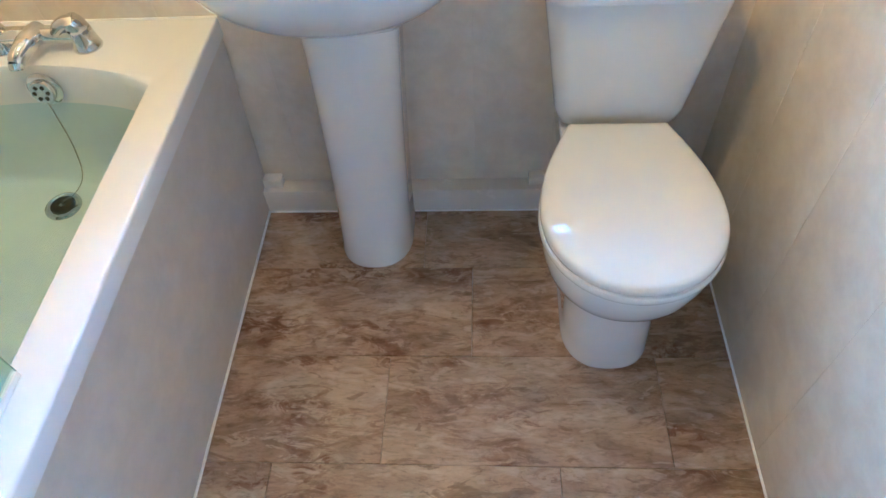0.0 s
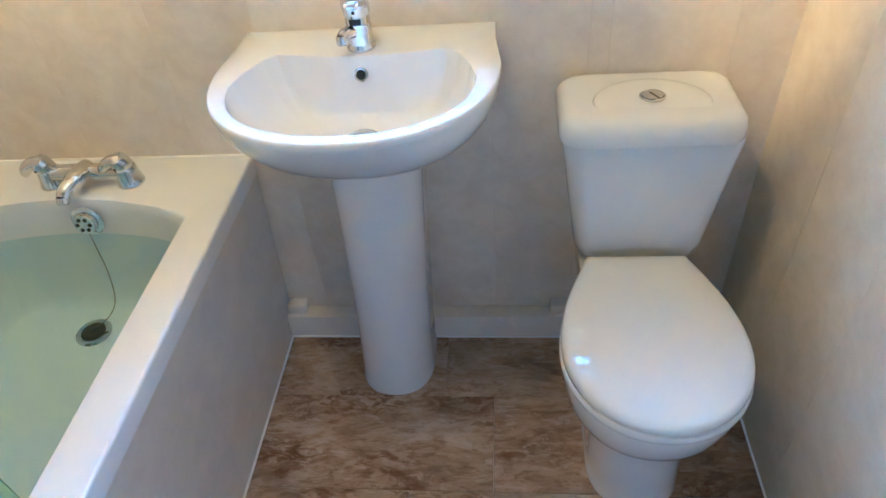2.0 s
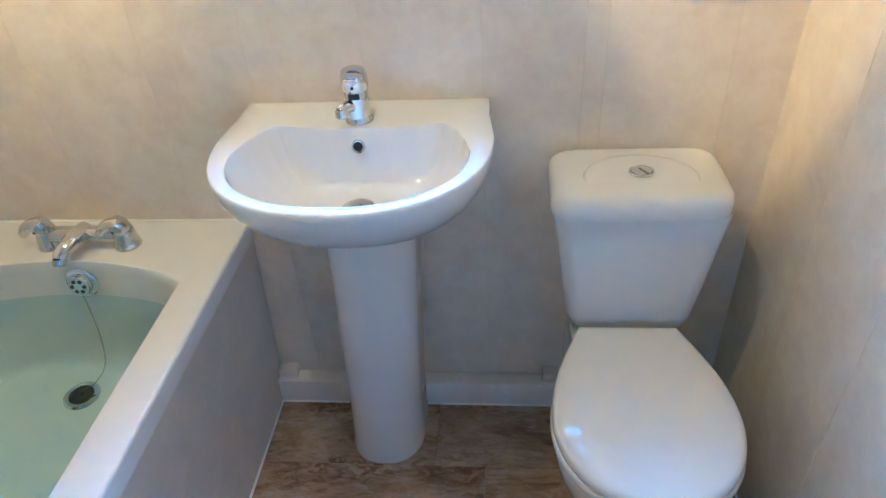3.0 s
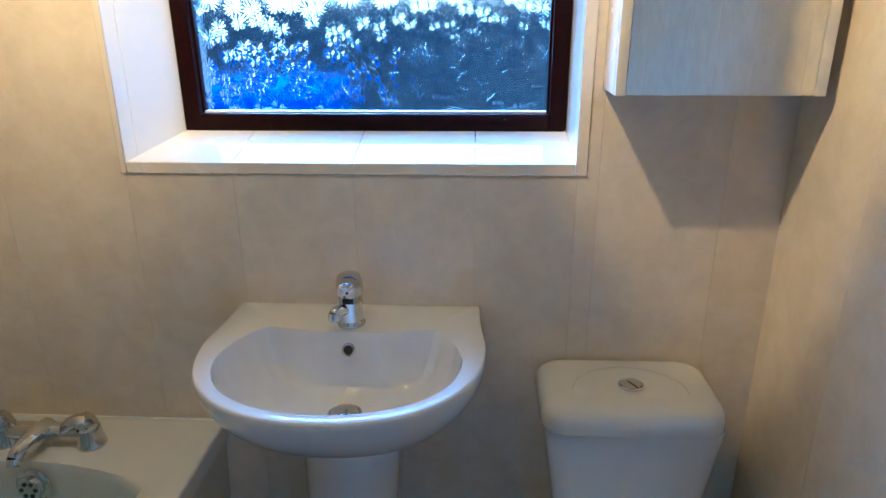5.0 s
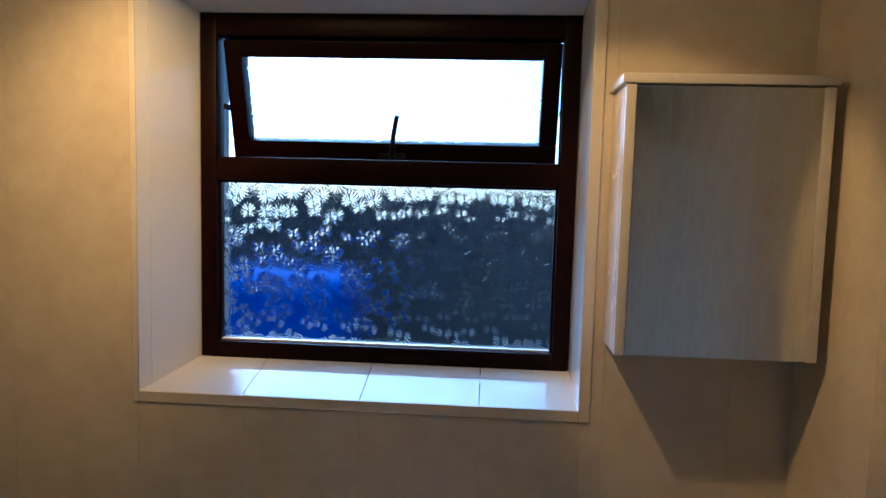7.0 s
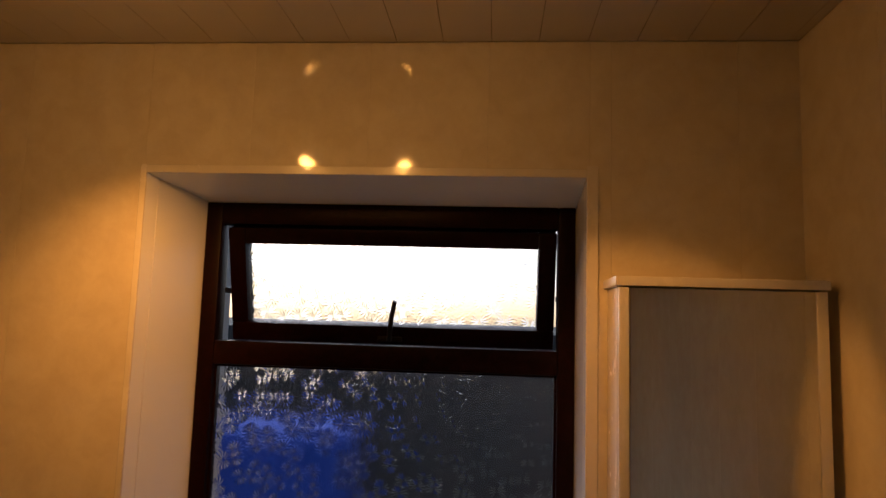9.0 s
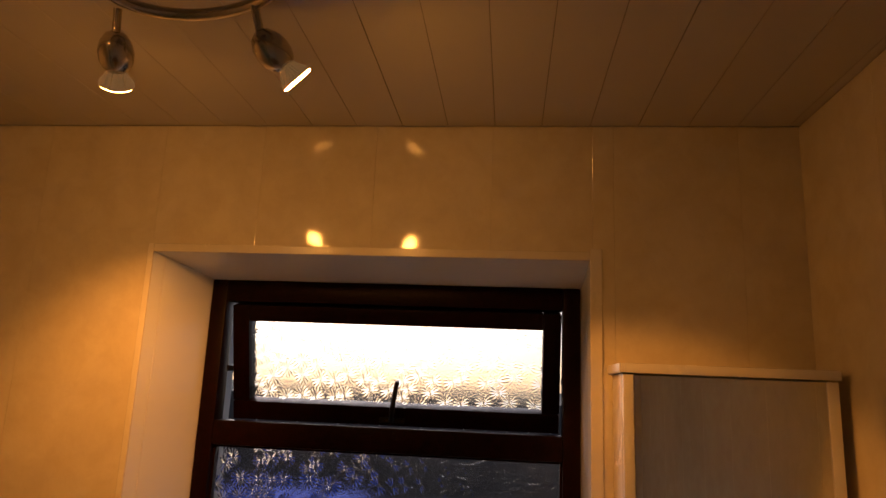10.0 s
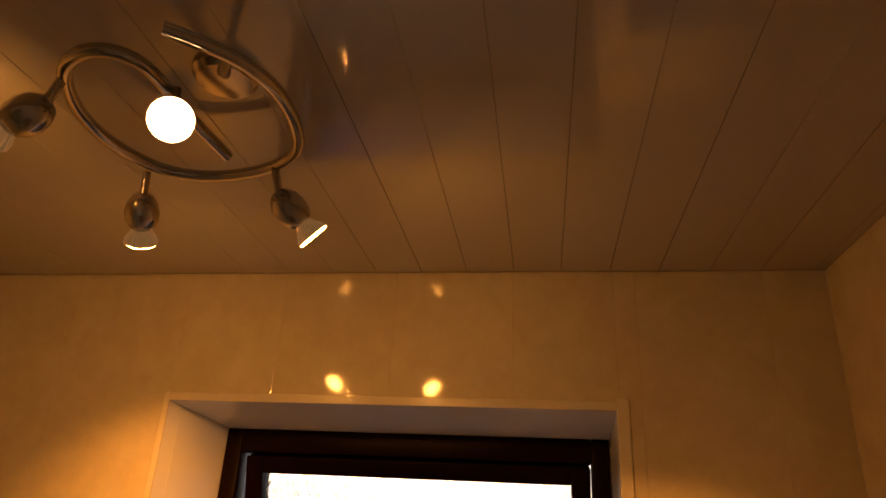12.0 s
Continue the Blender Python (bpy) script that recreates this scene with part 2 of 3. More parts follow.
def flowers(offset, size):
    moved = n.add("Mapping", Vector=flat.outputs[0])
    moved.inputs["Location"].default_value = (offset, offset * 0.6, 0)
    vor = n.tree.nodes.new("ShaderNodeTexVoronoi")
    vor.voronoi_dimensions, vor.feature = "2D", "F1"
    vor.inputs["Scale"].default_value, vor.inputs["Randomness"].default_value = 1 / size, 0.85
    n.put(vor.inputs["Vector"], moved.outputs[0])
    off = n.tree.nodes.new("ShaderNodeVectorMath")
    off.operation = "SUBTRACT"
    n.put(off.inputs[0], moved.outputs[0])
    n.put(off.inputs[1], vor.outputs["Position"])
    s = n.add("SeparateXYZ", Vector=off.outputs[0])
    angle = n.math("ARCTAN2", s.outputs["Y"], s.outputs["X"])
    ln = n.tree.nodes.new("ShaderNodeVectorMath")
    ln.operation = "LENGTH"
    n.put(ln.inputs[0], off.outputs[0])
    r = n.math("DIVIDE", ln.outputs["Value"], size)
    mask = n.ramp(r, (0.03, (0, 0, 0)), (0.12, (1, 1, 1)), (0.40, (1, 1, 1)), (0.56, (0, 0, 0)))
    wave = n.math("COSINE", n.math("MULTIPLY", angle, 14.0))
    petal = n.math("MULTIPLY", n.math("MULTIPLY", wave, mask), n.math("MULTIPLY", ln.outputs["Value"], PETAL))
    dome = n.ramp(r, (0.08, (1, 1, 1)), (0.58, (0, 0, 0)))
    dome.node.color_ramp.interpolation = "EASE"
    return n.math("MULTIPLY_ADD", dome, DOME, petal)


PETAL, DOME = 0.024, 0.0006
fl = flowers(0.0, 0.035)
ripple = n.noise(n.coords((110, 110, 45)), 3.5, 3)
n.bump(n.math("MULTIPLY_ADD", ripple, 0.00022, fl), 1.0, 1.0)


def glowing(name, color, strength):
    m = bpy.data.materials.new(name)
    m.use_nodes = True
    t = m.node_tree
    t.nodes.remove(t.nodes["Principled BSDF"])
    e = t.nodes.new("ShaderNodeEmission")
    e.inputs[0].default_value, e.inputs[1].default_value = (*color, 1), strength
    t.links.new(e.outputs[0], t.nodes["Material Output"].inputs[0])
    return m


M_LAMP = glowing("lit_lamp_face", (1.0, 0.42, 0.068), LAMP_FACE)
# dimmed copy for the viewer-facing lamp, standing in for light a body blocks
M_LAMP_DIMMED = glowing("dimmed_lamp_face", (1.0, 0.62, 0.26), LAMP_FACE * 0.3)
M_BULB = material("dichroic_bulb_glass", (0.42, 0.27, 0.13), 0.12, 0.85)
n = Nodes(M_BULB)
n.b.inputs["Emission Color"].default_value = (1.0, 0.55, 0.18, 1)
n.b.inputs["Emission Strength"].default_value = 0.15

# out of doors
M_GROUND = material("garden_ground", (0.05, 0.055, 0.035), 0.9)
n = Nodes(M_GROUND)
n.put(n.b.inputs["Base Color"], n.ramp(n.noise(n.coords(), 0.8, 6, 0.7), (0.35, (0.035, 0.05, 0.022)), (0.65, (0.09, 0.085, 0.06))))
M_FENCE = material("weathered_fence_wood", (0.07, 0.055, 0.045), 0.8)
n = Nodes(M_FENCE)
n.put(n.b.inputs["Base Color"], n.ramp(n.noise(n.coords((8, 8, 1), 5.0), 3, 6, 0.65), (0.3, (0.030, 0.024, 0.020)), (0.7, (0.085, 0.066, 0.052))))
M_BLUE = material("blue_plastic", (0.03, 0.09, 0.5), 0.8, spec=0.15)
n = Nodes(M_BLUE)
n.put(n.b.inputs["Base Color"], n.blend(n.noise(n.coords(), 6, 4), (0.02, 0.07, 0.42), (0.05, 0.13, 0.62)))
M_RENDER = material("house_render", (0.6, 0.57, 0.5), 0.85)
n = Nodes(M_RENDER)
n.bump(n.noise(n.coords(), 160, 3), 0.4, 0.004)

# ---- the room: fixed numbers ----
XL, XR = -0.668, 1.108          # side walls
YB = -1.74                      # wall behind
H = 2.133                       # ceiling
SEAM0, PITCH = -0.1115, 0.2225  # cladding boards
RX0, RX1, RZ0, RZ1 = -0.086, 0.735, 1.112, 1.877   # reveal at the wall's face
FX0, FX1, FZ0, FZ1 = -0.031, 0.734, 1.144, 1.849   # window frame
FY = 0.147
THICK = 0.010                   # cladding board


def wall(name, bm, label):
    return solid(name, bm, M_RENDER, label, "wall", kind="structure")


bm = bmesh.new()
B = THICK
box(bm, XL - 0.3, RX0 - 0.012, B, 0.3, -0.3, H + 0.2)
box(bm, RX1 + 0.012, XR + 0.3, B, 0.3, -0.3, H + 0.2)
box(bm, RX0 - 0.012, RX1 + 0.012, B, 0.3, -0.3, RZ0 - 0.012)
box(bm, RX0 - 0.012, RX1 + 0.012, B, 0.3, RZ1 + 0.012, H + 0.2)
wall_north = wall("wall_north", bm, "outer wall with a deep window opening, clad in cream boards")
wall_east = wall("wall_east", block(XR + B, XR + 0.3, YB - 0.3, B, -0.3, H + 0.2), "side wall clad in cream mottled boards")
wall_west = wall("wall_west", block(XL - 0.3, XL - B, YB - 0.3, B, -0.3, H + 0.2), "wall along the bath clad in cream mottled boards")
wall_south = wall("wall_south", block(XL - B, XR + B, YB - 0.3, YB - B, -0.3, H + 0.2), "plain wall clad in dull grey boards")
floor = solid("floor", block(XL - 0.3, XR + 0.3, YB - 0.3, 0.3, -0.3, -0.006), M_RENDER, "bathroom floor of stone-look vinyl planks", "floor", kind="structure")

# ceiling: boards with a groove every 8.85 cm, alternate grooves deeper
bm = bmesh.new()
xs = []
x = 0.0275 - 0.0885 * 8
while x < XR + 0.09:
    xs.append(x)
    x += 0.0885
for k, x in enumerate(xs):
    deep = k % 2 == 0
    w = 0.0003 if deep else 0.00003
    x0, x1 = max(x + w, XL - 0.005), min(x + 0.0885 - w, XR + 0.005)
    if x1 - x0 < 0.01:
        continue
    box(bm, x0, x1, YB - 0.005, -0.0005, H, H + 0.008, 0.0008 if deep else 0.00012, 1)
box(bm, XL - 0.005, XR + 0.005, YB - 0.005, 0.0, H + 0.0055, H + 0.19)
ceiling = solid("ceiling", bm, M_CEILING, "white gloss plastic ceiling boards with narrow grooves, dimness put into their colour", "ceiling", kind="structure")


# ---- bath ----
def bath():
    t = thing("bathtub", (-0.32, -0.85, 0), "white acrylic bath filled with clear blue-green water", "bathtub")
    c = (-0.32, -0.85)
    opening = [(-0.043, -1.40), (-0.043, -0.207)]
    for k in range(1, 16):                       # bowed end under the taps
        u = k / 16
        opening.append((-0.043 - 0.547 * u, -0.207 + 0.06 * math.sin(math.pi * u) ** 0.8))
    opening += [(-0.59, -0.207), (-0.59, -1.40)]
    for k in range(1, 12):                       # round far end
        a = math.pi + math.pi * k / 12
        opening.append((-0.32 + 0.27 * math.cos(a), -1.40 + 0.17 * math.sin(a)))
    outer = [(0.034, -0.001), (XL + 0.001, -0.001), (XL + 0.001, YB + 0.004), (0.034, YB + 0.004)]
    ang = set()
    for poly in (opening, outer):
        n_ = len(poly)
        for i in range(n_):
            (ax, ay), (bx, by) = poly[i], poly[(i + 1) % n_]
            steps = max(1, int(math.hypot(bx - ax, by - ay) / 0.08))
            for k in range(steps):
                px, py = ax + (bx - ax) * k / steps, ay + (by - ay) * k / steps
                ang.add(round(math.atan2(py - c[1], px - c[0]), 5))
    ang = sorted(ang)
    op, ou = spokes(opening, c, ang), spokes(outer, c, ang)
    bottom = spokes([(p[0], p[1]) for p in rounded_rect(-0.50, -0.135, -1.33, -0.222, (0.13, 0.13, 0.05, 0.05))], c, ang)

    def shrink(loop, d):
        return [Vector((max(min(p.x, 0.034 - d), XL + 0.001), p.y)) for p in loop]
    loops = [at_z(shrink(ou, 0.006), 0.512), at_z(ou, 0.514), at_z(ou, 0.549), at_z(shrink(ou, 0.001), 0.553), at_z(shrink(ou, 0.0035), 0.5553), at_z(shrink(ou, 0.007), 0.556)]
    loops += [at_z(mix_loops(op, ou, 0.05), 0.556), at_z(op, 0.5545), at_z(mix_loops(op, bottom, 0.03), 0.549)]
    for k, z in ((0.05, 0.53), (0.075, 0.48), (0.11, 0.42), (0.17, 0.34), (0.26, 0.27), (0.40, 0.22), (0.60, 0.188), (0.82, 0.174), (1.0, 0.170)):
        loops.append(at_z(mix_loops(op, bottom, k), z))
    tub = part("tub", loft(loops, cap_last=True), M_ACRYLIC, t)
    water = part("water", loft([at_z(mix_loops(op, bottom, 0.079), 0.468)], cap_last=True), M_WATER, t, "clear still water with a blue-green tint")
    water.visible_shadow = False
    # overflow rose on the end wall
    m = Matrix.Translation((-0.292, -0.160, 0.508)) @ pose(0, 0, 0, 84, 0, 0)
    rose = part("overflow_rose", lathe([(0.035, 0), (0.035, 0.003), (0.032, 0.005), (0.0245, 0.006), (0.0238, 0.016), (0.0225, 0.018), (0.006, 0.0185)], 32, m), M_CHROME, t, "round chrome overflow with dark holes")
    bm = bmesh.new()
    for k in range(6):
        a = math.pi / 3 * k
        lathe([(0.0043, 0.0172), (0.0043, 0.0192)], 12, m @ Matrix.Translation((0.0135 * math.cos(a), 0.0135 * math.sin(a), 0)), bm)
    part("holes", bm, M_BLACK, rose)
    # waste with its plug
    wm = Matrix.Translation((-0.314, -0.285, 0.171))
    waste = part("waste_ring", lathe([(0.038, 0), (0.038, 0.003), (0.033, 0.007), (0.026, 0.006), (0.023, 0.002)], 32, wm, last=False), M_CHROME, t)
    part("plug", lathe([(0.0225, 0.001), (0.0225, 0.007), (0.019, 0.011), (0.006, 0.012), (0.004, 0.018)], 28, wm), M_BLACK, waste, "black rubber plug")
    chain = curve_through([(-0.292, -0.176, 0.494), (-0.285, -0.186, 0.44), (-0.274, -0.205, 0.34), (-0.268, -0.235, 0.25), (-0.285, -0.262, 0.205), (-0.314, -0.285, 0.19)])
    part("chain", tube(chain, 0.0014, 6), M_NICKEL, t, "thin ball chain")
    return t


tub_thing = bath()

# bath panel, leaning slightly in towards its foot
bm = bmesh.new()
loft([[Vector(p) for p in ((0.004, -0.001, 0.0), (0.004, YB + 0.004, 0.0), (-0.014, YB + 0.004, 0.0), (-0.014, -0.001, 0.0))],
      [Vector(p) for p in ((0.029, -0.001, 0.5115), (0.029, YB + 0.004, 0.5115), (0.011, YB + 0.004, 0.5115), (0.011, -0.001, 0.5115))]], True, True, bm)
part("bath_panel", bm, M_PANEL, tub_thing, "glossy cream mottled side panel")


def bath_mixer():
    t = thing("bath_tap", (-0.29, -0.09, 0.556), "chrome bath mixer tap with two lever handles on the bath rim", "tap")
    for x in (-0.378, -0.205):
        base = Matrix.Translation((x, -0.092, 0.556))
        pillar = part("pillar", lathe([(0.0285, 0), (0.0290, 0.002), (0.0275, 0.006), (0.0240, 0.024), (0.0222, 0.036), (0.0212, 0.041), (0.0205, 0.043)], 32, base), M_CHROME, t)
        # dome and lever leaning to the side
        hm = base @ pose(0, 0, 0.040, 14, -14, 0)
        lever = part("lever", lathe([(0.0205, 0), (0.0212, 0.008), (0.0208, 0.018), (0.0175, 0.027), (0.010, 0.0315), (0.001, 0.0325)], 28, hm), M_CHROME, t)
        pts = [hm @ Vector(p) for p in ((0.008, 0, 0.019), (-0.012, -0.002, 0.0235), (-0.030, -0.004, 0.019), (-0.043, -0.006, 0.010), (-0.050, -0.007, 0.001))]
        part("grip", tube(curve_through(pts, 5), 0.0115, 16, taper=lambda u: 1.25 - 0.28 * u - 0.45 * u ** 6), M_CHROME, lever)
        part("marker", lathe([(0.003, 0), (0.003, 0.0014)], 10, hm @ Matrix.Translation((-0.006, -0.0198, 0.014)) @ pose(0, 0, 0, 90)), M_BLACK, lever)
    part("bridge", tube([(-0.385, -0.092, 0.583), (-0.33, -0.094, 0.586), (-0.29, -0.095, 0.587), (-0.25, -0.094, 0.586), (-0.198, -0.092, 0.583)], 0.0180, 20), M_CHROME, t)
    pts = curve_through([(-0.291, -0.086, 0.588), (-0.295, -0.112, 0.592), (-0.300, -0.138, 0.590), (-0.306, -0.160, 0.583), (-0.308, -0.171, 0.575)], 6)
    spout = part("spout", tube(pts, 0.0158, 20, taper=lambda u: 1.4 - 0.45 * u), M_CHROME, t)
    part("aerator", lathe([(0.0135, 0), (0.0135, 0.012), (0.011, 0.0145)], 20, Matrix.Translation((-0.308, -0.172, 0.579)) @ pose(0, 0, 0, 155)), M_CHROME, spout)


bath_mixer()


def bath_screen():
    t = thing("bath_screen", (-0.025, -0.82, 0.556), "clear glass bath screen standing on the bath rim", "shower screen")
    p = part("pane", block(-0.028, -0.022, YB + 0.03, -0.812, 0.566, 1.95, 0.001, 1), M_GLASS, t, "clear glass with a polished green edge")
    p.visible_shadow = False
    part("seal", block(-0.030, -0.020, YB + 0.03, -0.814, 0.5565, 0.568, 0.002), M_SEAL, t, "pale flexible sealing strip")
    part("wall_profile", block(-0.040, -0.010, YB + 0.001, YB + 0.032, 0.5565, 1.96, 0.002), M_CHROME, t)


bath_screen()


# ---- wash basin ----
BX = 0.3335


def basin():
    t = thing("washbasin", (BX, -0.15, 0), "white ceramic washbasin on a tall pedestal against the wall", "washbasin")
    c = (BX, -0.225)

    def curve(a, y0, b, e, n_=40):
        out = []
        for k in range(n_ + 1):
            s = math.pi * k / n_
            cs, sn = math.cos(s), math.sin(s)
            out.append((BX + math.copysign(abs(cs) ** (2 / e), cs) * a, y0 - b * abs(sn) ** (2 / e)))
        return out
    outer = curve(0.246, -0.155, 0.243, 2.25) + [(BX - 0.237, -0.07), (BX - 0.236, -0.001), (BX + 0.236, -0.001), (BX + 0.237, -0.07)]
    inner = curve(0.205, -0.205, 0.166, 2.2) + [(BX - 0.192, -0.16), (BX - 0.172, -0.118), (BX - 0.150, -0.100), (BX - 0.11, -0.107), (BX - 0.05, -0.117),
                                               (BX + 0.05, -0.117), (BX + 0.11, -0.107), (BX + 0.150, -0.100), (BX + 0.172, -0.118), (BX + 0.192, -0.16)]
    ang = sorted({round(2 * math.pi * k / 120 - math.pi, 5) for k in range(120)} | {round(math.atan2(p[1] - c[1], p[0] - c[0]), 5) for p in outer[-4:] + inner[-10:]})
    ou, inn = spokes(outer, c, ang), spokes(inner, c, ang)
    p = (BX, 0)
    loops = [at_z(ou, z, s, p) for z, s in ((0.625, 0.50), (0.655, 0.585), (0.685, 0.70), (0.712, 0.80), (0.740, 0.885), (0.768, 0.945), (0.795, 0.985), (0.817, 1.0), (0.826, 0.999), (0.8295, 0.995), (0.831, 0.988))]
    loops += [at_z(mix_loops(inn, ou, 0.14), 0.831), at_z(mix_loops(inn, ou, 0.03), 0.829), at_z(inn, 0.823)]
    d = (BX + 0.003, -0.205)
    drain = [Vector((d[0] + 0.13 * math.cos(a), d[1] + 0.075 * math.sin(a))) for a in ang]
    for k, z in ((0.05, 0.805), (0.14, 0.782), (0.30, 0.758), (0.52, 0.741), (0.78, 0.730), (1.0, 0.725)):
        loops.append(at_z(mix_loops(inn, drain, k), z))
    for s, z in ((0.6, 0.720), (0.30, 0.718)):
        loops.append(at_z(drain, z, s, d))
    part("bowl", loft(loops, True, True), M_CERAMIC, t, angle=50)
    # pedestal
    loops = []
    for z, cx, w, yf in ((0.0, 0.307, 0.091, -0.229), (0.012, 0.307, 0.091, -0.229), (0.03, 0.308, 0.088, -0.226), (0.15, 0.313, 0.0865, -0.223), (0.32, 0.321, 0.0865, -0.222), (0.5, 0.329, 0.088, -0.228), (0.60, 0.334, 0.090, -0.236), (0.66, 0.336, 0.092, -0.24)):
        loop = [Vector((cx - w, -0.055, z))]
        for k in range(25):
            a = math.pi + math.pi * k / 24
            loop.append(Vector((cx + w * math.copysign(abs(math.cos(a)) ** 0.85, math.cos(a)), -0.125 + (yf + 0.125) * abs(math.sin(a)) ** 0.9, z)))
        loop.append(Vector((cx + w, -0.055, z)))
        loops.append(loop)
    part("pedestal", loft(loops, True, True), M_CERAMIC, t)
    # overflow in the back of the bowl
    m = Matrix.Translation((BX - 0.001, -0.1235, 0.798)) @ pose(0, 0, 0, 66, 0, 0)
    ring = part("overflow_ring", lathe([(0.0125, -0.004), (0.0125, 0.002), (0.011, 0.0032), (0.0085, 0.0028), (0.008, 0.0)], 28, m, last=False), M_CHROME, t)
    part("overflow_hole", lathe([(0.0084, -0.002), (0.0084, 0.0018)], 20, m), M_BLACK, ring)
    m = Matrix.Translation((d[0], d[1], 0.7175))
    waste = part("waste", lathe([(0.030, 0), (0.030, 0.002), (0.027, 0.004), (0.024, 0.002)], 32, m, last=False), M_CHROME, t)
    part("waste_stopper", lathe([(0.0235, 0.001), (0.0235, 0.006), (0.019, 0.009), (0.002, 0.010)], 28, m), M_CHROME, waste)


basin()


def basin_tap():
    t = thing("basin_tap", (BX, -0.083, 0.831), "chrome single-lever basin tap on the washbasin's deck", "tap")
    m = Matrix.Translation((BX - 0.001, -0.083, 0.831))
    body = part("body", lathe([(0.0258, 0), (0.0262, 0.002), (0.0258, 0.006), (0.0236, 0.0085), (0.0232, 0.014), (0.0224, 0.036), (0.0216, 0.058), (0.0206, 0.0605)], 36, m), M_CHROME, t)
    hm = m @ pose(0, 0.001, 0.0615, 8, 0, 0)
    lever = part("lever", lathe([(0.0212, 0), (0.0238, 0.002), (0.0243, 0.012), (0.0238, 0.025), (0.0205, 0.034), (0.011, 0.0385), (0.001, 0.0395)], 36, hm), M_CHROME, t)
    # flat grip rising a little from the front of the cap
    grip = loft([[hm @ Vector((w * math.cos(a), y + 0.5 * h * math.sin(a) * 0.3, z + h * math.sin(a))) for a in [2 * math.pi * k / 20 for k in range(20)]]
                 for y, z, w, h in ((0.004, 0.027, 0.020, 0.009), (-0.012, 0.029, 0.0195, 0.0085), (-0.026, 0.030, 0.0165, 0.007), (-0.036, 0.0305, 0.0125, 0.0055), (-0.040, 0.0305, 0.007, 0.003))], True, True)
    part("grip", grip, M_CHROME, lever)
    part("lever_gap", block(-0.010, 0.010, -0.0235, -0.010, 0.048, 0.0585, 0.002, m=m), M_BLACK, body, "dark slot under the lever")
    part("marker", lathe([(0.0028, 0), (0.0028, 0.0016)], 10, hm @ Matrix.Translation((0, -0.0238, 0.013)) @ pose(0, 0, 0, 90)), M_BLACK, lever)
    nose = [m @ Vector(p) for p in ((0, -0.004, 0.030), (-0.010, -0.018, 0.036), (-0.018, -0.029, 0.037), (-0.023, -0.036, 0.033))]
    spout = part("spout", tube(curve_through(nose, 6), 0.0108, 18, taper=lambda u: 1.1 - 0.1 * u), M_CHROME, t)
    part("aerator", lathe([(0.0112, 0), (0.0116, 0.004), (0.0112, 0.013), (0.009, 0.0155)], 20, m @ Matrix.Translation((-0.0225, -0.0355, 0.037)) @ pose(0, 0, 0, 168)), M_CHROME, spout)


basin_tap()


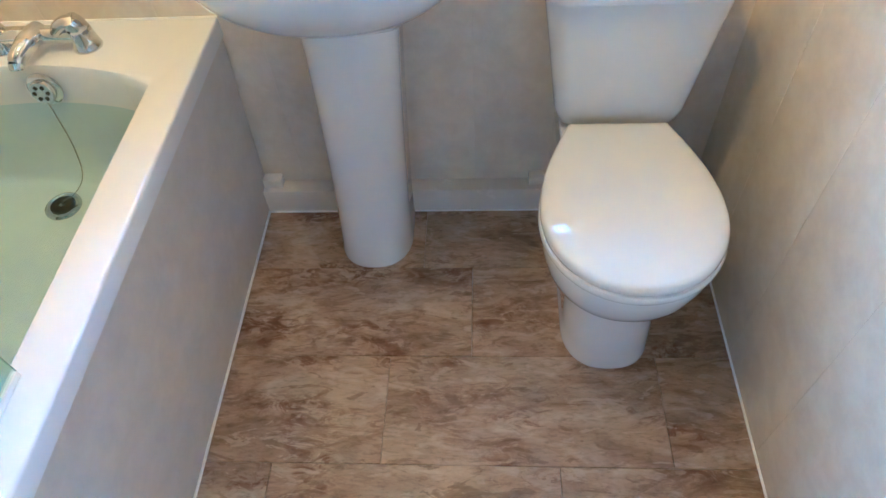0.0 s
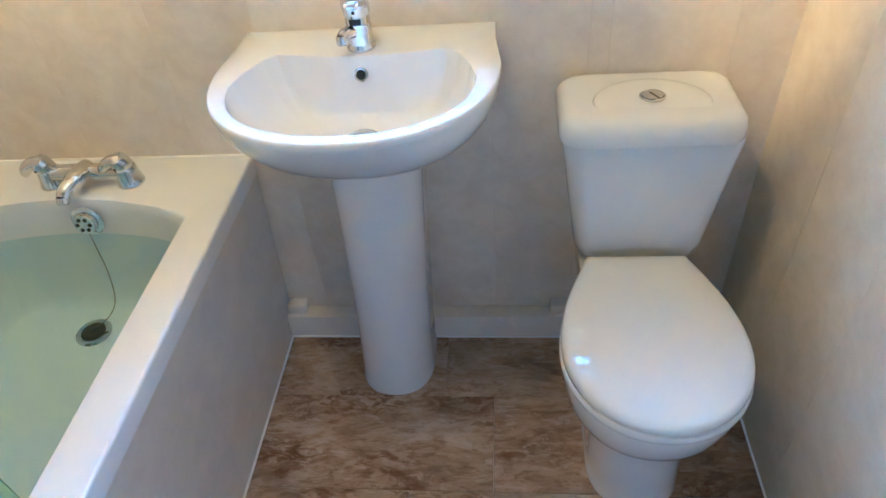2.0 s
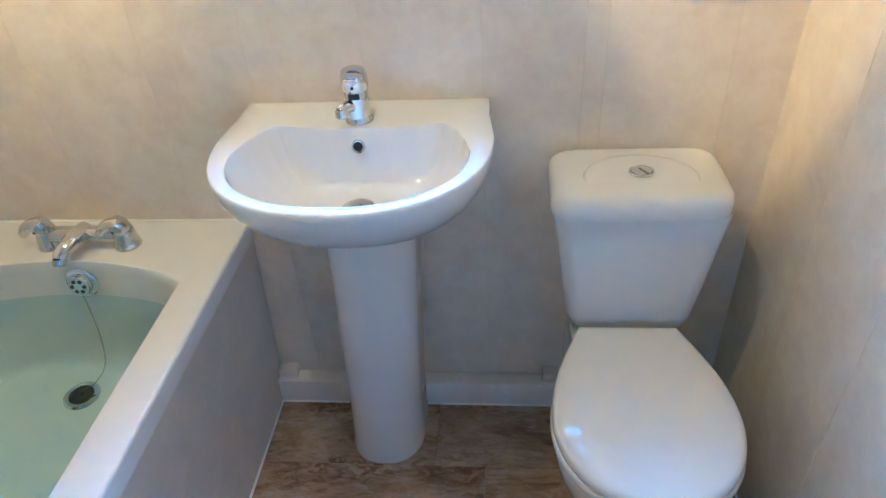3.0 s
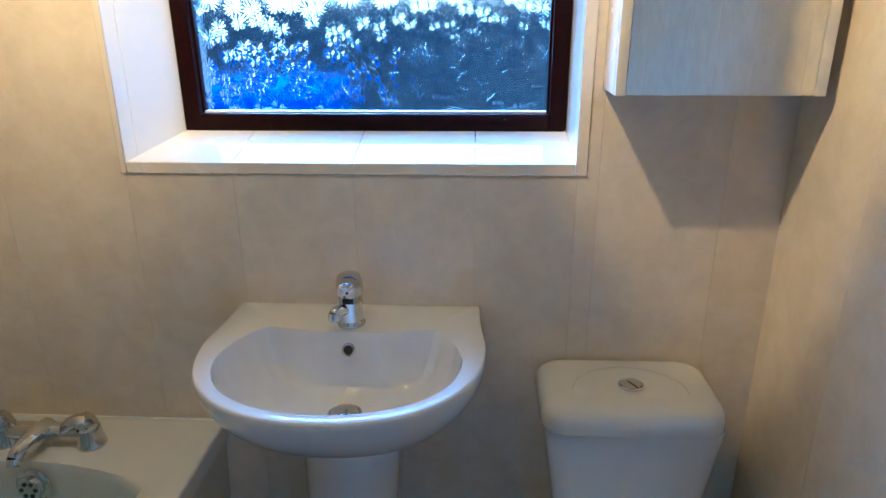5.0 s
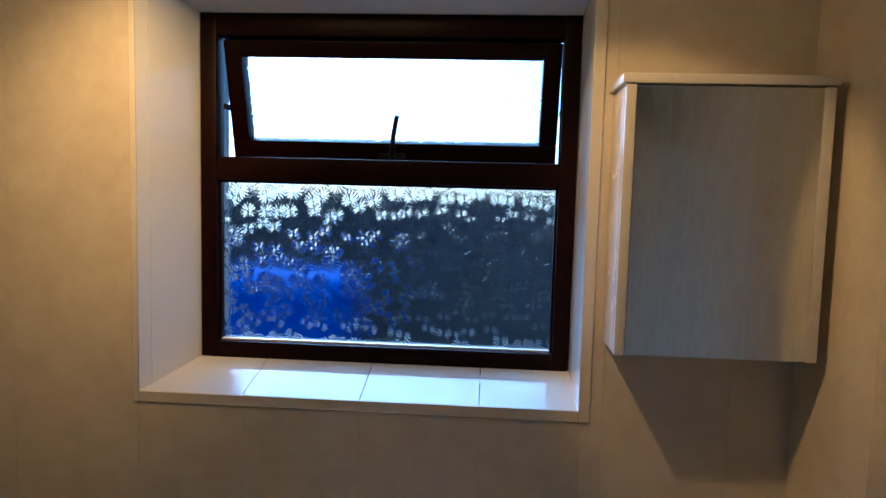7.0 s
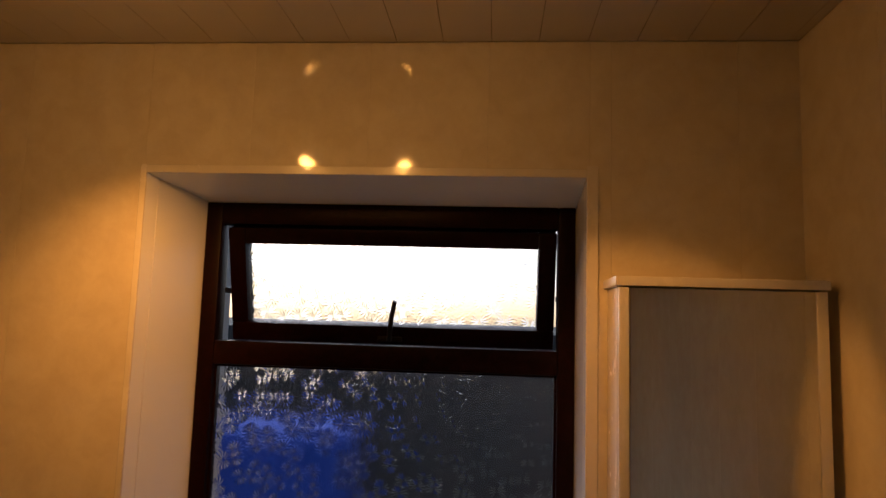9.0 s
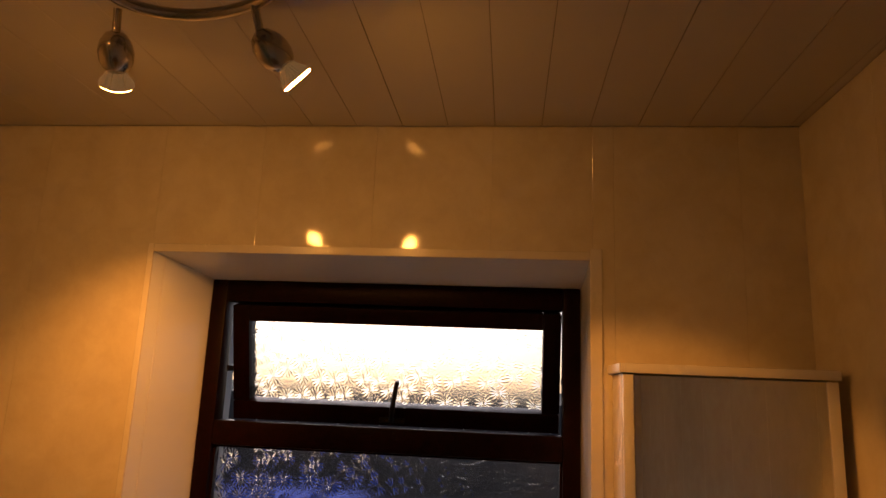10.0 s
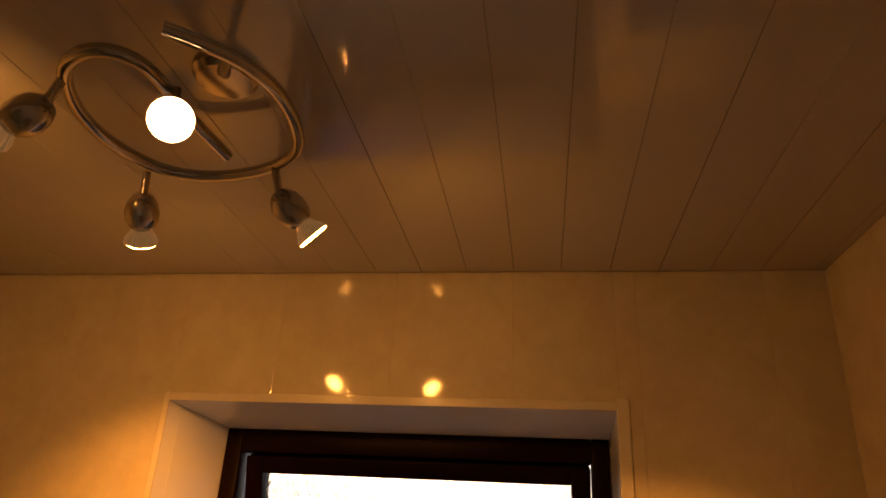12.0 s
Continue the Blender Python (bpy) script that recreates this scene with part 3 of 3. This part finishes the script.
# ---- toilet ----
def toilet():
    TX = 0.838
    t = thing("toilet", (TX, -0.3, 0), "white close-coupled ceramic toilet with its lid down", "toilet")
    c = (TX, -0.36)

    def egg(w, y_wide, front, back, half_back):
        side = [(half_back, back), (half_back + 0.45 * (w - half_back), back - 0.30 * (back - y_wide)), (half_back + 0.78 * (w - half_back), back - 0.57 * (back - y_wide)), (half_back + 0.955 * (w - half_back), back - 0.82 * (back - y_wide)), (w, y_wide)]
        pts = [p.to_2d() for p in curve_through([(x, y, 0) for x, y in side], 6)]
        for k in range(1, 20):
            a = 0.5 * math.pi * k / 20
            pts.append(Vector((w * math.cos(a) ** 0.97, y_wide - (y_wide - front) * math.sin(a) ** 0.97)))
        right = [(TX + p.x, p.y) for p in pts] + [(TX, front)]
        return right + [(2 * TX - x, y) for x, y in right[-2::-1]]
    ang = sorted({round(2 * math.pi * k / 96 - math.pi, 5) for k in range(96)} | {round(math.atan2(-0.196 - c[1], s * 0.098), 5) for s in (-1, 1)})
    lid = spokes(egg(0.164, -0.422, -0.598, -0.196, 0.098), c, ang)
    c2 = (TX, -0.38)
    c3 = (TX, -0.29)
    loops = [at_z(lid, z, s * 0.982, c3) for z, s in ((0.404, 0.96), (0.4045, 0.985), (0.408, 0.998), (0.414, 1.0), (0.420, 0.996), (0.4255, 0.984), (0.4285, 0.962), (0.4310, 0.92), (0.4340, 0.80), (0.4362, 0.6), (0.4375, 0.3))]
    part("lid", loft(loops, True, True), M_SEAT, t, "glossy white lid, closed")
    seat = [at_z(lid, z, s, c2) for z, s in ((0.385, 0.96), (0.386, 0.982), (0.391, 0.994), (0.398, 0.994), (0.4025, 0.982), (0.4035, 0.95))]
    part("seat", loft(seat, True, True), M_SEAT, t)
    for s in (-1, 1):
        part("hinge", lathe([(0.008, -0.018), (0.009, -0.014), (0.009, 0.014), (0.008, 0.018)], 16, Matrix.Translation((TX + s * 0.07, -0.192, 0.402)) @ pose(0, 0, 0, 0, 90, 0)), M_SEAT, t)
    rim = spokes([(TX - 0.105, -0.03), (TX - 0.105, -0.19)] + egg(0.157, -0.425, -0.588, -0.2, 0.106)[::-1] + [(TX + 0.105, -0.19), (TX + 0.105, -0.03)], c, ang)
    foot_poly = [(TX + 0.006 - 0.092, -0.06)] + [(TX + 0.006 + 0.095 * -math.copysign(abs(math.cos(a)) ** 0.8, math.cos(a)), -0.395 - 0.106 * math.sin(a) ** 0.9) for a in [math.pi * k / 24 for k in range(25)]] + [(TX + 0.006 + 0.092, -0.06)]
    foot = spokes(foot_poly, c, ang)
    neck = spokes([(TX - 0.086, -0.06), (TX - 0.090, -0.30)] + [(TX - 0.092 * math.copysign(abs(math.cos(a)) ** 0.8, math.cos(a)), -0.39 - 0.11 * math.sin(a) ** 0.9) for a in [math.pi * k / 24 for k in range(25)]] + [(TX + 0.090, -0.30), (TX + 0.086, -0.06)], c, ang)
    loops = [at_z(foot, 0.0, 1.015, c), at_z(foot, 0.012, 1.015, c), at_z(foot, 0.022, 1.0, c), at_z(foot, 0.06), at_z(mix_loops(foot, neck, 0.6), 0.13), at_z(neck, 0.20)]
    for k, z in ((0.12, 0.232), (0.38, 0.252), (0.62, 0.272), (0.79, 0.296), (0.90, 0.322), (0.97, 0.350), (1.0, 0.372)):
        loops.append(at_z(mix_loops(neck, rim, k), z))
    loops += [at_z(rim, 0.3815, 0.995, c), at_z(rim, 0.3845, 0.975, c), at_z(rim, 0.3848, 0.8, c)]
    part("pan", loft(loops, True, True), M_CERAMIC, t, angle=50)
    # cistern, tapering downwards
    loops = []
    for z, w, y1 in ((0.386, 0.095, -0.158), (0.392, 0.110, -0.168), (0.401, 0.119, -0.174), (0.43, 0.128, -0.177), (0.52, 0.140, -0.178), (0.62, 0.154, -0.180), (0.668, 0.160, -0.181), (0.672, 0.158, -0.180)):
        loops.append([Vector((p.x, p.y, z)) for p in rounded_rect(TX + 0.008 - w, TX + 0.008 + w, y1, -0.004, (0.035, 0.035, 0.008, 0.008))])
    part("cistern", loft(loops, True, True), M_CERAMIC, t)
    loops = []
    for z, d in ((0.6745, 0.006), (0.676, 0.001), (0.680, 0.0), (0.699, 0.001), (0.711, 0.005), (0.718, 0.012), (0.7215, 0.022), (0.723, 0.038), (0.7235, 0.06)):
        loops.append([Vector((p.x, p.y, z)) for p in rounded_rect(TX - 0.160 + d, TX + 0.166 - d, -0.193 + d, -0.002 - d * 0.2, (0.045 - d * 0.3, 0.045 - d * 0.3, 0.030, 0.030))])
    top = part("cistern_lid", loft(loops, True, True), M_CERAMIC, t)
    disc = [Vector((TX + 0.004 + 0.104 * math.cos(a), max(-0.122 + 0.084 * math.sin(a), -0.168))) for a in [2 * math.pi * k / 64 for k in range(64)]]
    mid = (TX + 0.004, -0.110)
    bm = loft([at_z(disc, 0.7200, 1.0, mid), at_z(disc, 0.7240, 0.992, mid), at_z(disc, 0.7268, 0.972, mid), at_z(disc, 0.7278, 0.94, mid), at_z(disc, 0.7280, 0.8, mid)], False, True)
    for v in bm.verts:
        v.co.z -= 0.2 * max(0.0, -0.118 - v.co.y)
    part("raised_disc", bm, M_CERAMIC, top)
    m = Matrix.Translation((TX + 0.006, -0.108, 0.7272)) @ Matrix.Diagonal((1.0, 0.86, 1, 1))
    part("button_ring", lathe([(0.0235, 0), (0.0235, 0.003), (0.0215, 0.0045), (0.0195, 0.003)], 32, m, last=False), M_CHROME, top)
    for s in (0, 1):
        bm = bmesh.new()
        ring = [(0.0188 * math.cos(a), 0.0188 * math.sin(a)) for a in [radians(8 + 180 * s + 164 * k / 20 - 62) for k in range(21)]]
        loft([[m @ Vector((x, y, z)) for x, y in ring] for z in (0.0, 0.0042)] + [[m @ Vector((x * 0.9, y * 0.9, 0.0052)) for x, y in ring]], True, True, bm)
        part("flush_button", bm, M_CHROME, top)
    return t


toilet()


# ---- mirror cabinet ----
def cabinet():
    t = thing("mirror_cabinet", (0.928, -0.06, 1.24), "white wall cabinet with a mirrored door", "cabinet")
    part("body", block(0.772, 1.087, -0.097, -0.0005, 1.245, 1.678, 0.0015), M_CABINET, t)
    part("top_board", block(0.764, 1.092, -0.121, -0.0005, 1.6785, 1.694, 0.003), M_CABINET, t)
    door = part("door", block(0.7705, 1.0875, -0.113, -0.0985, 1.246, 1.6765, 0.0012), M_CABINET, t)
    part("mirror", block(0.787, 1.070, -0.1165, -0.1135, 1.2465, 1.676, 0.0006, 1), M_MIRROR, door, "plain silvered mirror glass")
    for x0, x1 in ((0.7705, 0.7863), (1.0707, 1.0875)):
        part("stile", block(x0, x1, -0.118, -0.1132, 1.246, 1.6765, 0.0012), M_CABINET, door)


cabinet()


# ---- window ----
def window():
    t = thing("window_1", (0.35, FY, FZ0), "rosewood window with flower-patterned obscure glass, top sash ajar", "window", kind="structure")
    y0, y1 = FY, FY + 0.045
    w = 0.034

    def rail(name, dims, parent, b=0.004):
        return part(name, block(*dims, bevel=b), M_ROSE, parent)
    rail("jamb", (FX0, FX0 + w, y0, y1, FZ0, FZ1), t)
    rail("jamb", (FX1 - w, FX1, y0, y1, FZ0, FZ1), t)
    rail("head", (FX0 + w, FX1 - w, y0 + 0.001, y1, FZ1 - 0.045, FZ1), t)
    rail("sill_rail", (FX0 + w, FX1 - w, y0 + 0.001, y1, FZ0, FZ0 + 0.034), t)
    rail("transom", (FX0 + w, FX1 - w, y0 - 0.001, y1, 1.514, 1.562), t)
    # bead round the fixed pane
    gx0, gx1, gz0, gz1 = FX0 + w, FX1 - w, FZ0 + 0.034, 1.514
    for d in ((gx0, gx0 + 0.005, gz0, gz1), (gx1 - 0.005, gx1, gz0, gz1), (gx0 + 0.005, gx1 - 0.005, gz1 - 0.005, gz1)):
        part("bead", block(d[0], d[1], FY + 0.012, FY + 0.026, d[2], d[3], bevel=0.001), M_ROSE, t)
    # foot strip in pale colour for the light reflected by the glass spacer bar
    part("bead", block(gx0 + 0.005, gx1 - 0.005, FY + 0.012, FY + 0.026, gz0, gz0 + 0.004, bevel=0.001), M_TRIM, t, "thin glazing spacer strip, its glint put in as pale colour")
    p = part("pane", block(gx0 + 0.003, gx1 - 0.003, FY + 0.026, FY + 0.031, gz0 + 0.003, gz1 - 0.003), M_FLOWER, t, "obscure glass pressed with flowers")
    p.visible_shadow = False
    # top-hung sash, open at the foot
    hinge = Vector((0, FY + 0.02, 1.802))
    m = Matrix.Translation(hinge) @ pose(0, 0, 0, 15, 0, 0)
    sx0, sx1, top, low = 0.013, 0.698, -0.002, -0.246
    sash = part("sash", block(sx0, sx1, -0.012, 0.030, low, low + 0.040, bevel=0.004, m=m), M_ROSE, t)
    for d in ((sx0, sx0 + 0.036, low + 0.04, top), (sx1 - 0.036, sx1, low + 0.04, top), (sx0 + 0.036, sx1 - 0.036, top - 0.034, top)):
        part("sash_rail", block(d[0], d[1], -0.012, 0.030, d[2], d[3], bevel=0.004, m=m), M_ROSE, sash)
    g = part("sash_pane", block(sx0 + 0.033, sx1 - 0.033, 0.006, 0.011, low + 0.037, top - 0.031, m=m), M_FLOWER, sash, "obscure glass pressed with flowers")
    g.visible_shadow = False
    # lever handle on the sash's foot rail
    hm = m @ Matrix.Translation((0.356, -0.012, low + 0.014))
    plate = part("handle_plate", block(-0.026, 0.026, -0.010, 0.0, -0.005, 0.005, bevel=0.002, m=hm), M_HANDLE, sash)
    lv = part("handle_lever", tube(curve_through([hm @ Vector(q) for q in ((0, -0.012, 0.0), (0.003, -0.022, 0.022), (0.008, -0.026, 0.055), (0.015, -0.028, 0.088))], 6), 0.0055, 12, taper=lambda u: 1.1 - 0.2 * u), M_HANDLE, sash, "dark metal lever handle")
    # stay arms at the sides
    for x in (sx0 - 0.004, sx1 + 0.002):
        part("stay", block(x, x + 0.003, FY + 0.022, FY + 0.060, 1.66, 1.672, 0.001, 1, m=None), M_HANDLE, t)
    # outside cill
    part("window_sill", block(FX0 - 0.03, FX1 + 0.03, FY + 0.046, FY + 0.21, FZ0 - 0.03, FZ0 - 0.002, 0.004), M_ROSE, t)


window()


def reveal(name, quad, out, label):
    """A lining board from the wall's face to the frame: four corners and the way its back lies."""
    front = [Vector(p) for p in quad]
    back = [p + Vector(out) for p in front]
    return solid(name, loft([front, back], True, True), M_GLOSS, label, "window reveal", kind="structure")


# boards of the sill, left side, right side and head
seams = [-0.086, 0.1115, 0.3335, 0.5555, 0.735]
for k in range(4):
    a, b = seams[k] + (0.0008 if k else 0), seams[k + 1] - (0.0008 if k < 3 else 0)
    a1 = a if k else -0.031
    front = [(a, 0.0, RZ0), (b, 0.0, RZ0), (b, FY, FZ0), (a1, FY, FZ0)]
    reveal("window_sill_board", front, (0, 0, -0.012), "white gloss sill board catching the window's light")
for y0, y1 in ((0.0, 0.026), (0.0276, FY)):
    xa, xb = RX0 + (FX0 - RX0) * y0 / FY, RX0 + (FX0 - RX0) * y1 / FY
    za, zb = RZ0 + (FZ0 - RZ0) * y0 / FY, RZ0 + (FZ0 - RZ0) * y1 / FY
    ta, tb = RZ1 + (FZ1 - RZ1) * y0 / FY, RZ1 + (FZ1 - RZ1) * y1 / FY
    reveal("reveal_board", [(xa, y0, za), (xb, y1, zb), (xb, y1, tb), (xa, y0, ta)], (-0.012, 0, 0), "white gloss board lining the window opening")
    reveal("reveal_board", [(RX1, y0, za), (RX1 - 0.001, y1, zb), (RX1 - 0.001, y1, tb), (RX1, y0, ta)], (0.012, 0, 0), "white gloss board lining the window opening")
reveal("reveal_board", [(RX0, 0, RZ1), (RX1, 0, RZ1), (RX1, FY, FZ1), (FX0, FY, FZ1)], (0, 0, 0.012), "white gloss board lining the window opening")
# outer lining behind the frame closes the gap to the brickwork
for d in ((RX0 - 0.012, FX0, FY + 0.001, 0.30, FZ0 - 0.04, RZ1 + 0.012), (FX1 + 0.001, RX1 + 0.0125, FY + 0.001, 0.30, FZ0 - 0.04, RZ1 + 0.012), (FX0, FX1, FY + 0.001, 0.30, FZ1 + 0.001, RZ1 + 0.012), (FX0, FX1, FY + 0.001, 0.30, RZ0 - 0.012, FZ0 - 0.032)):
    solid("trim", block(*d), M_RENDER, "rendered outer window jamb", "trim", kind="structure")
# corner trim round the opening on the wall's face
TW = 0.021
for d in ((RX0 - 0.012, RX0, RZ0 - TW, RZ1 + 0.016), (RX1, RX1 + TW, RZ0 - TW, RZ1 + 0.022), (RX0, RX1, RZ0 - TW, RZ0), (RX0, RX1, RZ1, RZ1 + 0.016)):
    solid("trim", block(d[0], d[1], -0.0035, 0.004, d[2], d[3], 0.0012, 1), M_TRIM, "slim cream corner trim round the window opening", "trim", kind="structure")


# ---- skirting box, its end blocks and the sealant lines ----
bm = block(0.005, XR - 0.0005, -0.042, -0.0005, 0.0, 0.076, 0.003)
solid("baseboard", bm, M_TRIM, "boxed cream skirting along the wall's foot", "skirting", kind="structure")
for x0, x1 in ((0.010, 0.058), (0.690, 0.730)):
    solid("pipe_cover", block(x0, x1, -0.030, -0.0005, 0.0762, 0.104, 0.003), M_TRIM, "small white block covering a pipe end on the skirting", "pipe cover", "pipe covers on the skirting")


def bead(points, r):
    solid("sealant_bead", tube(points, r, 8), M_SEAL, "thin white sealant line along the floor's edge", "trim", kind="structure")


bead([(0.0065, -0.043, 0.0015), (0.0065, YB + 0.01, 0.0015)], 0.0032)
bead([(XR - 0.001, -0.043, 0.0015), (XR - 0.001, YB + 0.01, 0.0015)], 0.0032)
bead([(0.007, -0.0435, 0.001), (XR - 0.002, -0.0435, 0.001)], 0.0026)
bead([(XL + 0.002, -0.001, 0.5565), (0.033, -0.001, 0.5565)], 0.003)


# ---- ceiling spotlights on a spiral rail ----
def spiral_light():
    t = thing("ceiling_light", (0.24, -0.60, H), "spiral nickel ceiling light with four lit spotlights", "ceiling light")
    zr = 2.080
    rail_pts = [(0.274, -0.748), (0.307, -0.720), (0.330, -0.691), (0.345, -0.646), (0.342, -0.585), (0.324, -0.535), (0.281, -0.500), (0.217, -0.482), (0.165, -0.487), (0.129, -0.511), (0.106, -0.572), (0.110, -0.634), (0.137, -0.694), (0.170, -0.720), (0.200, -0.724), (0.222, -0.709), (0.229, -0.680), (0.229, -0.604), (0.235, -0.530)]
    pts = curve_through([(x, y, zr) for x, y in rail_pts], 6)
    part("rail", tube(pts, 0.0075, 14), M_NICKEL, t, "round spiral tube of brushed nickel")
    part("ceiling_plate", lathe([(0.036, 0), (0.036, -0.010), (0.030, -0.017), (0.010, -0.019)], 32, Matrix.Translation((0.268, -0.622, H))), M_NICKEL, t)
    part("post", tube([(0.272, -0.630, H - 0.012), (0.290, -0.665, zr + 0.016), (0.318, -0.705, zr)], 0.006, 12), M_NICKEL, t)
    # head: where it hangs, the way its lamp points, its drop, the beam's angle, soft edge and strength
    # the last head's beam is weakened likewise, as if the viewer stood in it
    heads = [((0.112, -0.498), (-0.297, 0.683, -0.667), 0.030, 60, 1.0, 1.5), ((0.286, -0.505), (0.609, 0.483, -0.63), 0.038, 45, 0.45, 1.0), ((0.134, -0.690), (-0.92, 0.15, -0.36), 0.033, 46, 0.4, 0.8), ((0.240, -0.660), (0.52, -0.69, -0.505), 0.042, 46, 0.4, 0.3)]
    for (x, y), aim, drop, cone, edge, share in heads:
        d = Vector(aim).normalized()
        start = Vector((x, y, zr))
        knee = start + Vector((d.x * 0.012, d.y * 0.012, -drop))
        q = (-d).to_track_quat("Z", "Y").to_matrix().to_4x4()
        m = Matrix.Translation(knee) @ q
        head = part("spot_head", lathe([(0.004, 0.004), (0.012, 0.0), (0.0185, -0.010), (0.0212, -0.022), (0.0200, -0.034), (0.0155, -0.043), (0.0125, -0.046)], 28, m), M_NICKEL, t, "egg-shaped nickel lamp holder")
        part("stem", tube([start, knee + d * 0.004], 0.005, 12), M_NICKEL, head)
        part("lamp", lathe([(0.0095, -0.043), (0.0102, -0.046), (0.0145, -0.053), (0.0195, -0.0605), (0.0212, -0.0630), (0.0216, -0.0655), (0.0206, -0.066)], 28, m, first=True, last=False), M_BULB, head, "glowing reflector lamp")
        part("lamp_face", lathe([(0.0203, -0.0648), (0.0200, -0.0672), (0.0185, -0.0682)], 28, m), M_LAMP_DIMMED if share < 0.5 else M_LAMP, head, "lit front glass")
        ld = bpy.data.lights.new("spotlight", "SPOT")
        ld.energy, ld.color = LAMP_W * share, LAMP_COL
        ld.spot_size, ld.spot_blend, ld.shadow_soft_size = radians(cone), edge, 0.014
        lamp = new("spotlight", ld)
        lamp.matrix_world = look(knee + d * 0.080, knee + d)


spiral_light()

# ---- out of doors ----
bm = bmesh.new()
box(bm, -400, 400, -400, 800, -0.8, -0.31)
solid("ground", bm, M_GROUND, "dark garden ground reaching to the horizon", "ground", kind="structure")


def fence():
    t = thing("fence", (0, 5.2, -0.31), "dark weathered board fence across the garden", "fence")
    me = None
    for k in range(46):
        x = -4.6 + k * 0.2
        if me is None:
            ob = part("board", block(0, 0.19, 0, 0.022, 0.02, 1.83, 0.003, 1), M_FENCE, t)
            me = ob.data
        else:
            ob = new("board", me)
            ob.parent = t
            ob.matrix_parent_inverse = Matrix.Translation(t.location).inverted()
        ob.location = (x, 5.18 if k % 2 else 5.2, -0.31)
    for k in range(5):
        part("post", block(-4.5 + k * 2.25, -4.4 + k * 2.25, 5.225, 5.32, -0.32, 1.50, 0.004), M_FENCE, t)
    for z in (0.1, 1.0):
        part("rail", block(-4.6, 4.6, 5.222, 5.26, z, z + 0.08, 0.004), M_FENCE, t)


fence()


def storage_box():
    t = thing("storage_box", (-0.75, 3.1, -0.31), "large blue plastic storage box in the garden", "storage box")
    loops = [[Vector((p.x, p.y, z)) for p in rounded_rect(-1.20 - g, -0.34 + g, 2.8 - g, 3.4 + g, (0.05,) * 4)] for z, g in ((-0.31, -0.05), (-0.2, -0.04), (0.82, 0.0), (0.84, 0.01))]
    body = part("body", loft(loops, True, True), M_BLUE, t)
    part("lid", block(-1.23, -0.31, 2.77, 3.43, 0.842, 0.93, 0.03), M_BLUE, t)
    part("handle", block(-0.85, -0.69, 2.755, 2.80, 0.74, 0.77, 0.008), M_BLUE, body)


storage_box()

# ---- cladding boards and floor planks ----
ENDS = (XL, XR, YB, 0.0)


def board(parent, x0, x1, z0, z1, place, finish=M_WALL):
    """One cladding board of the given face size, laid by place(u, depth, z)."""
    e = 0.0008
    g = 0.0001
    e0, e1 = (0 if x0 in ENDS else e), (0 if x1 in ENDS else e)
    x0, x1 = x0 + (g if e0 else 0), x1 - (g if e1 else 0)
    loops = []
    for depth, ins in ((THICK - 0.0004, 0), (0.00035, 0), (0.0, e)):
        loops.append([Vector(place(u, depth, z)) for u, z in ((x0 + min(ins, e0), z0), (x1 - min(ins, e1), z0), (x1 - min(ins, e1), z1), (x0 + min(ins, e0), z1))])
    ob = part("board", loft(loops, True, True), finish, parent, angle=20)
    return ob


def north(u, d, z):
    return (u, d, z)


edges = [XL] + [SEAM0 + PITCH * k for k in range(-2, 0)] + [RX0 - 0.006] + [SEAM0 + PITCH * k for k in range(1, 6)] + [XR]
for a, b in zip(edges, edges[1:]):
    if b - a < 0.01:
        continue
    cuts = sorted({a, b} | {x for x in (RX0 - 0.005, RX1 + 0.005) if a < x < b})
    for u, v in zip(cuts, cuts[1:]):
        if u >= RX0 - 0.006 and v <= RX1 + 0.006:
            board(wall_north, u, v, 0.0, RZ0 - 0.010, north)
            board(wall_north, u, v, RZ1 + 0.008, H - 0.001, north)
        else:
            board(wall_north, u, v, 0.0, H - 0.001, north)
ys = [0.0] + [-0.241 - PITCH * k for k in range(7)] + [YB]
for a, b in zip(ys, ys[1:]):
    board(wall_east, b, a, 0.0, H - 0.001, lambda u, d, z: (XR + d, u, z))
    board(wall_west, b, a, 0.0, H - 0.001, lambda u, d, z: (XL - d, u, z))
for a, b in zip(edges, edges[1:]):
    if b - a > 0.01:
        board(wall_south, a, b, 0.0, H - 0.001, lambda u, d, z: (u, YB - d, z), M_REAR)

plank_meshes = {}
starts = [-0.150, -0.030, -0.211, -0.433, -0.10, -0.32, -0.55, -0.2]
for r in range(8):
    y1 = 0.015 - 0.245 * r
    y0 = max(y1 - 0.245, YB + 0.002)
    y1 = min(y1, -0.0405)
    for k in range(4):
        x0 = max(starts[r] + 0.579 * k, 0.001)
        x1 = min(starts[r] + 0.579 * (k + 1), XR - 0.0005)
        if x1 - x0 < 0.01 or y1 - y0 < 0.01:
            continue
        w, d = x1 - x0, y1 - y0
        key = (round(w, 4), round(d, 4))
        g, e = 0.0004, 0.0009
        if key not in plank_meshes:
            loops = [[Vector((x, y, z)) for x, y in ((g + i, g + i), (w - g - i, g + i), (w - g - i, d - g - i), (g + i, d - g - i))] for z, i in ((-0.0058, 0), (-0.0012, 0), (0.0, e))]
            ob = part("plank", loft(loops, True, True), M_FLOOR, floor, angle=20)
            plank_meshes[key] = ob.data
        else:
            ob = new("plank", plank_meshes[key])
            ob.parent = floor
        ob.location = (x0, y0, 0)
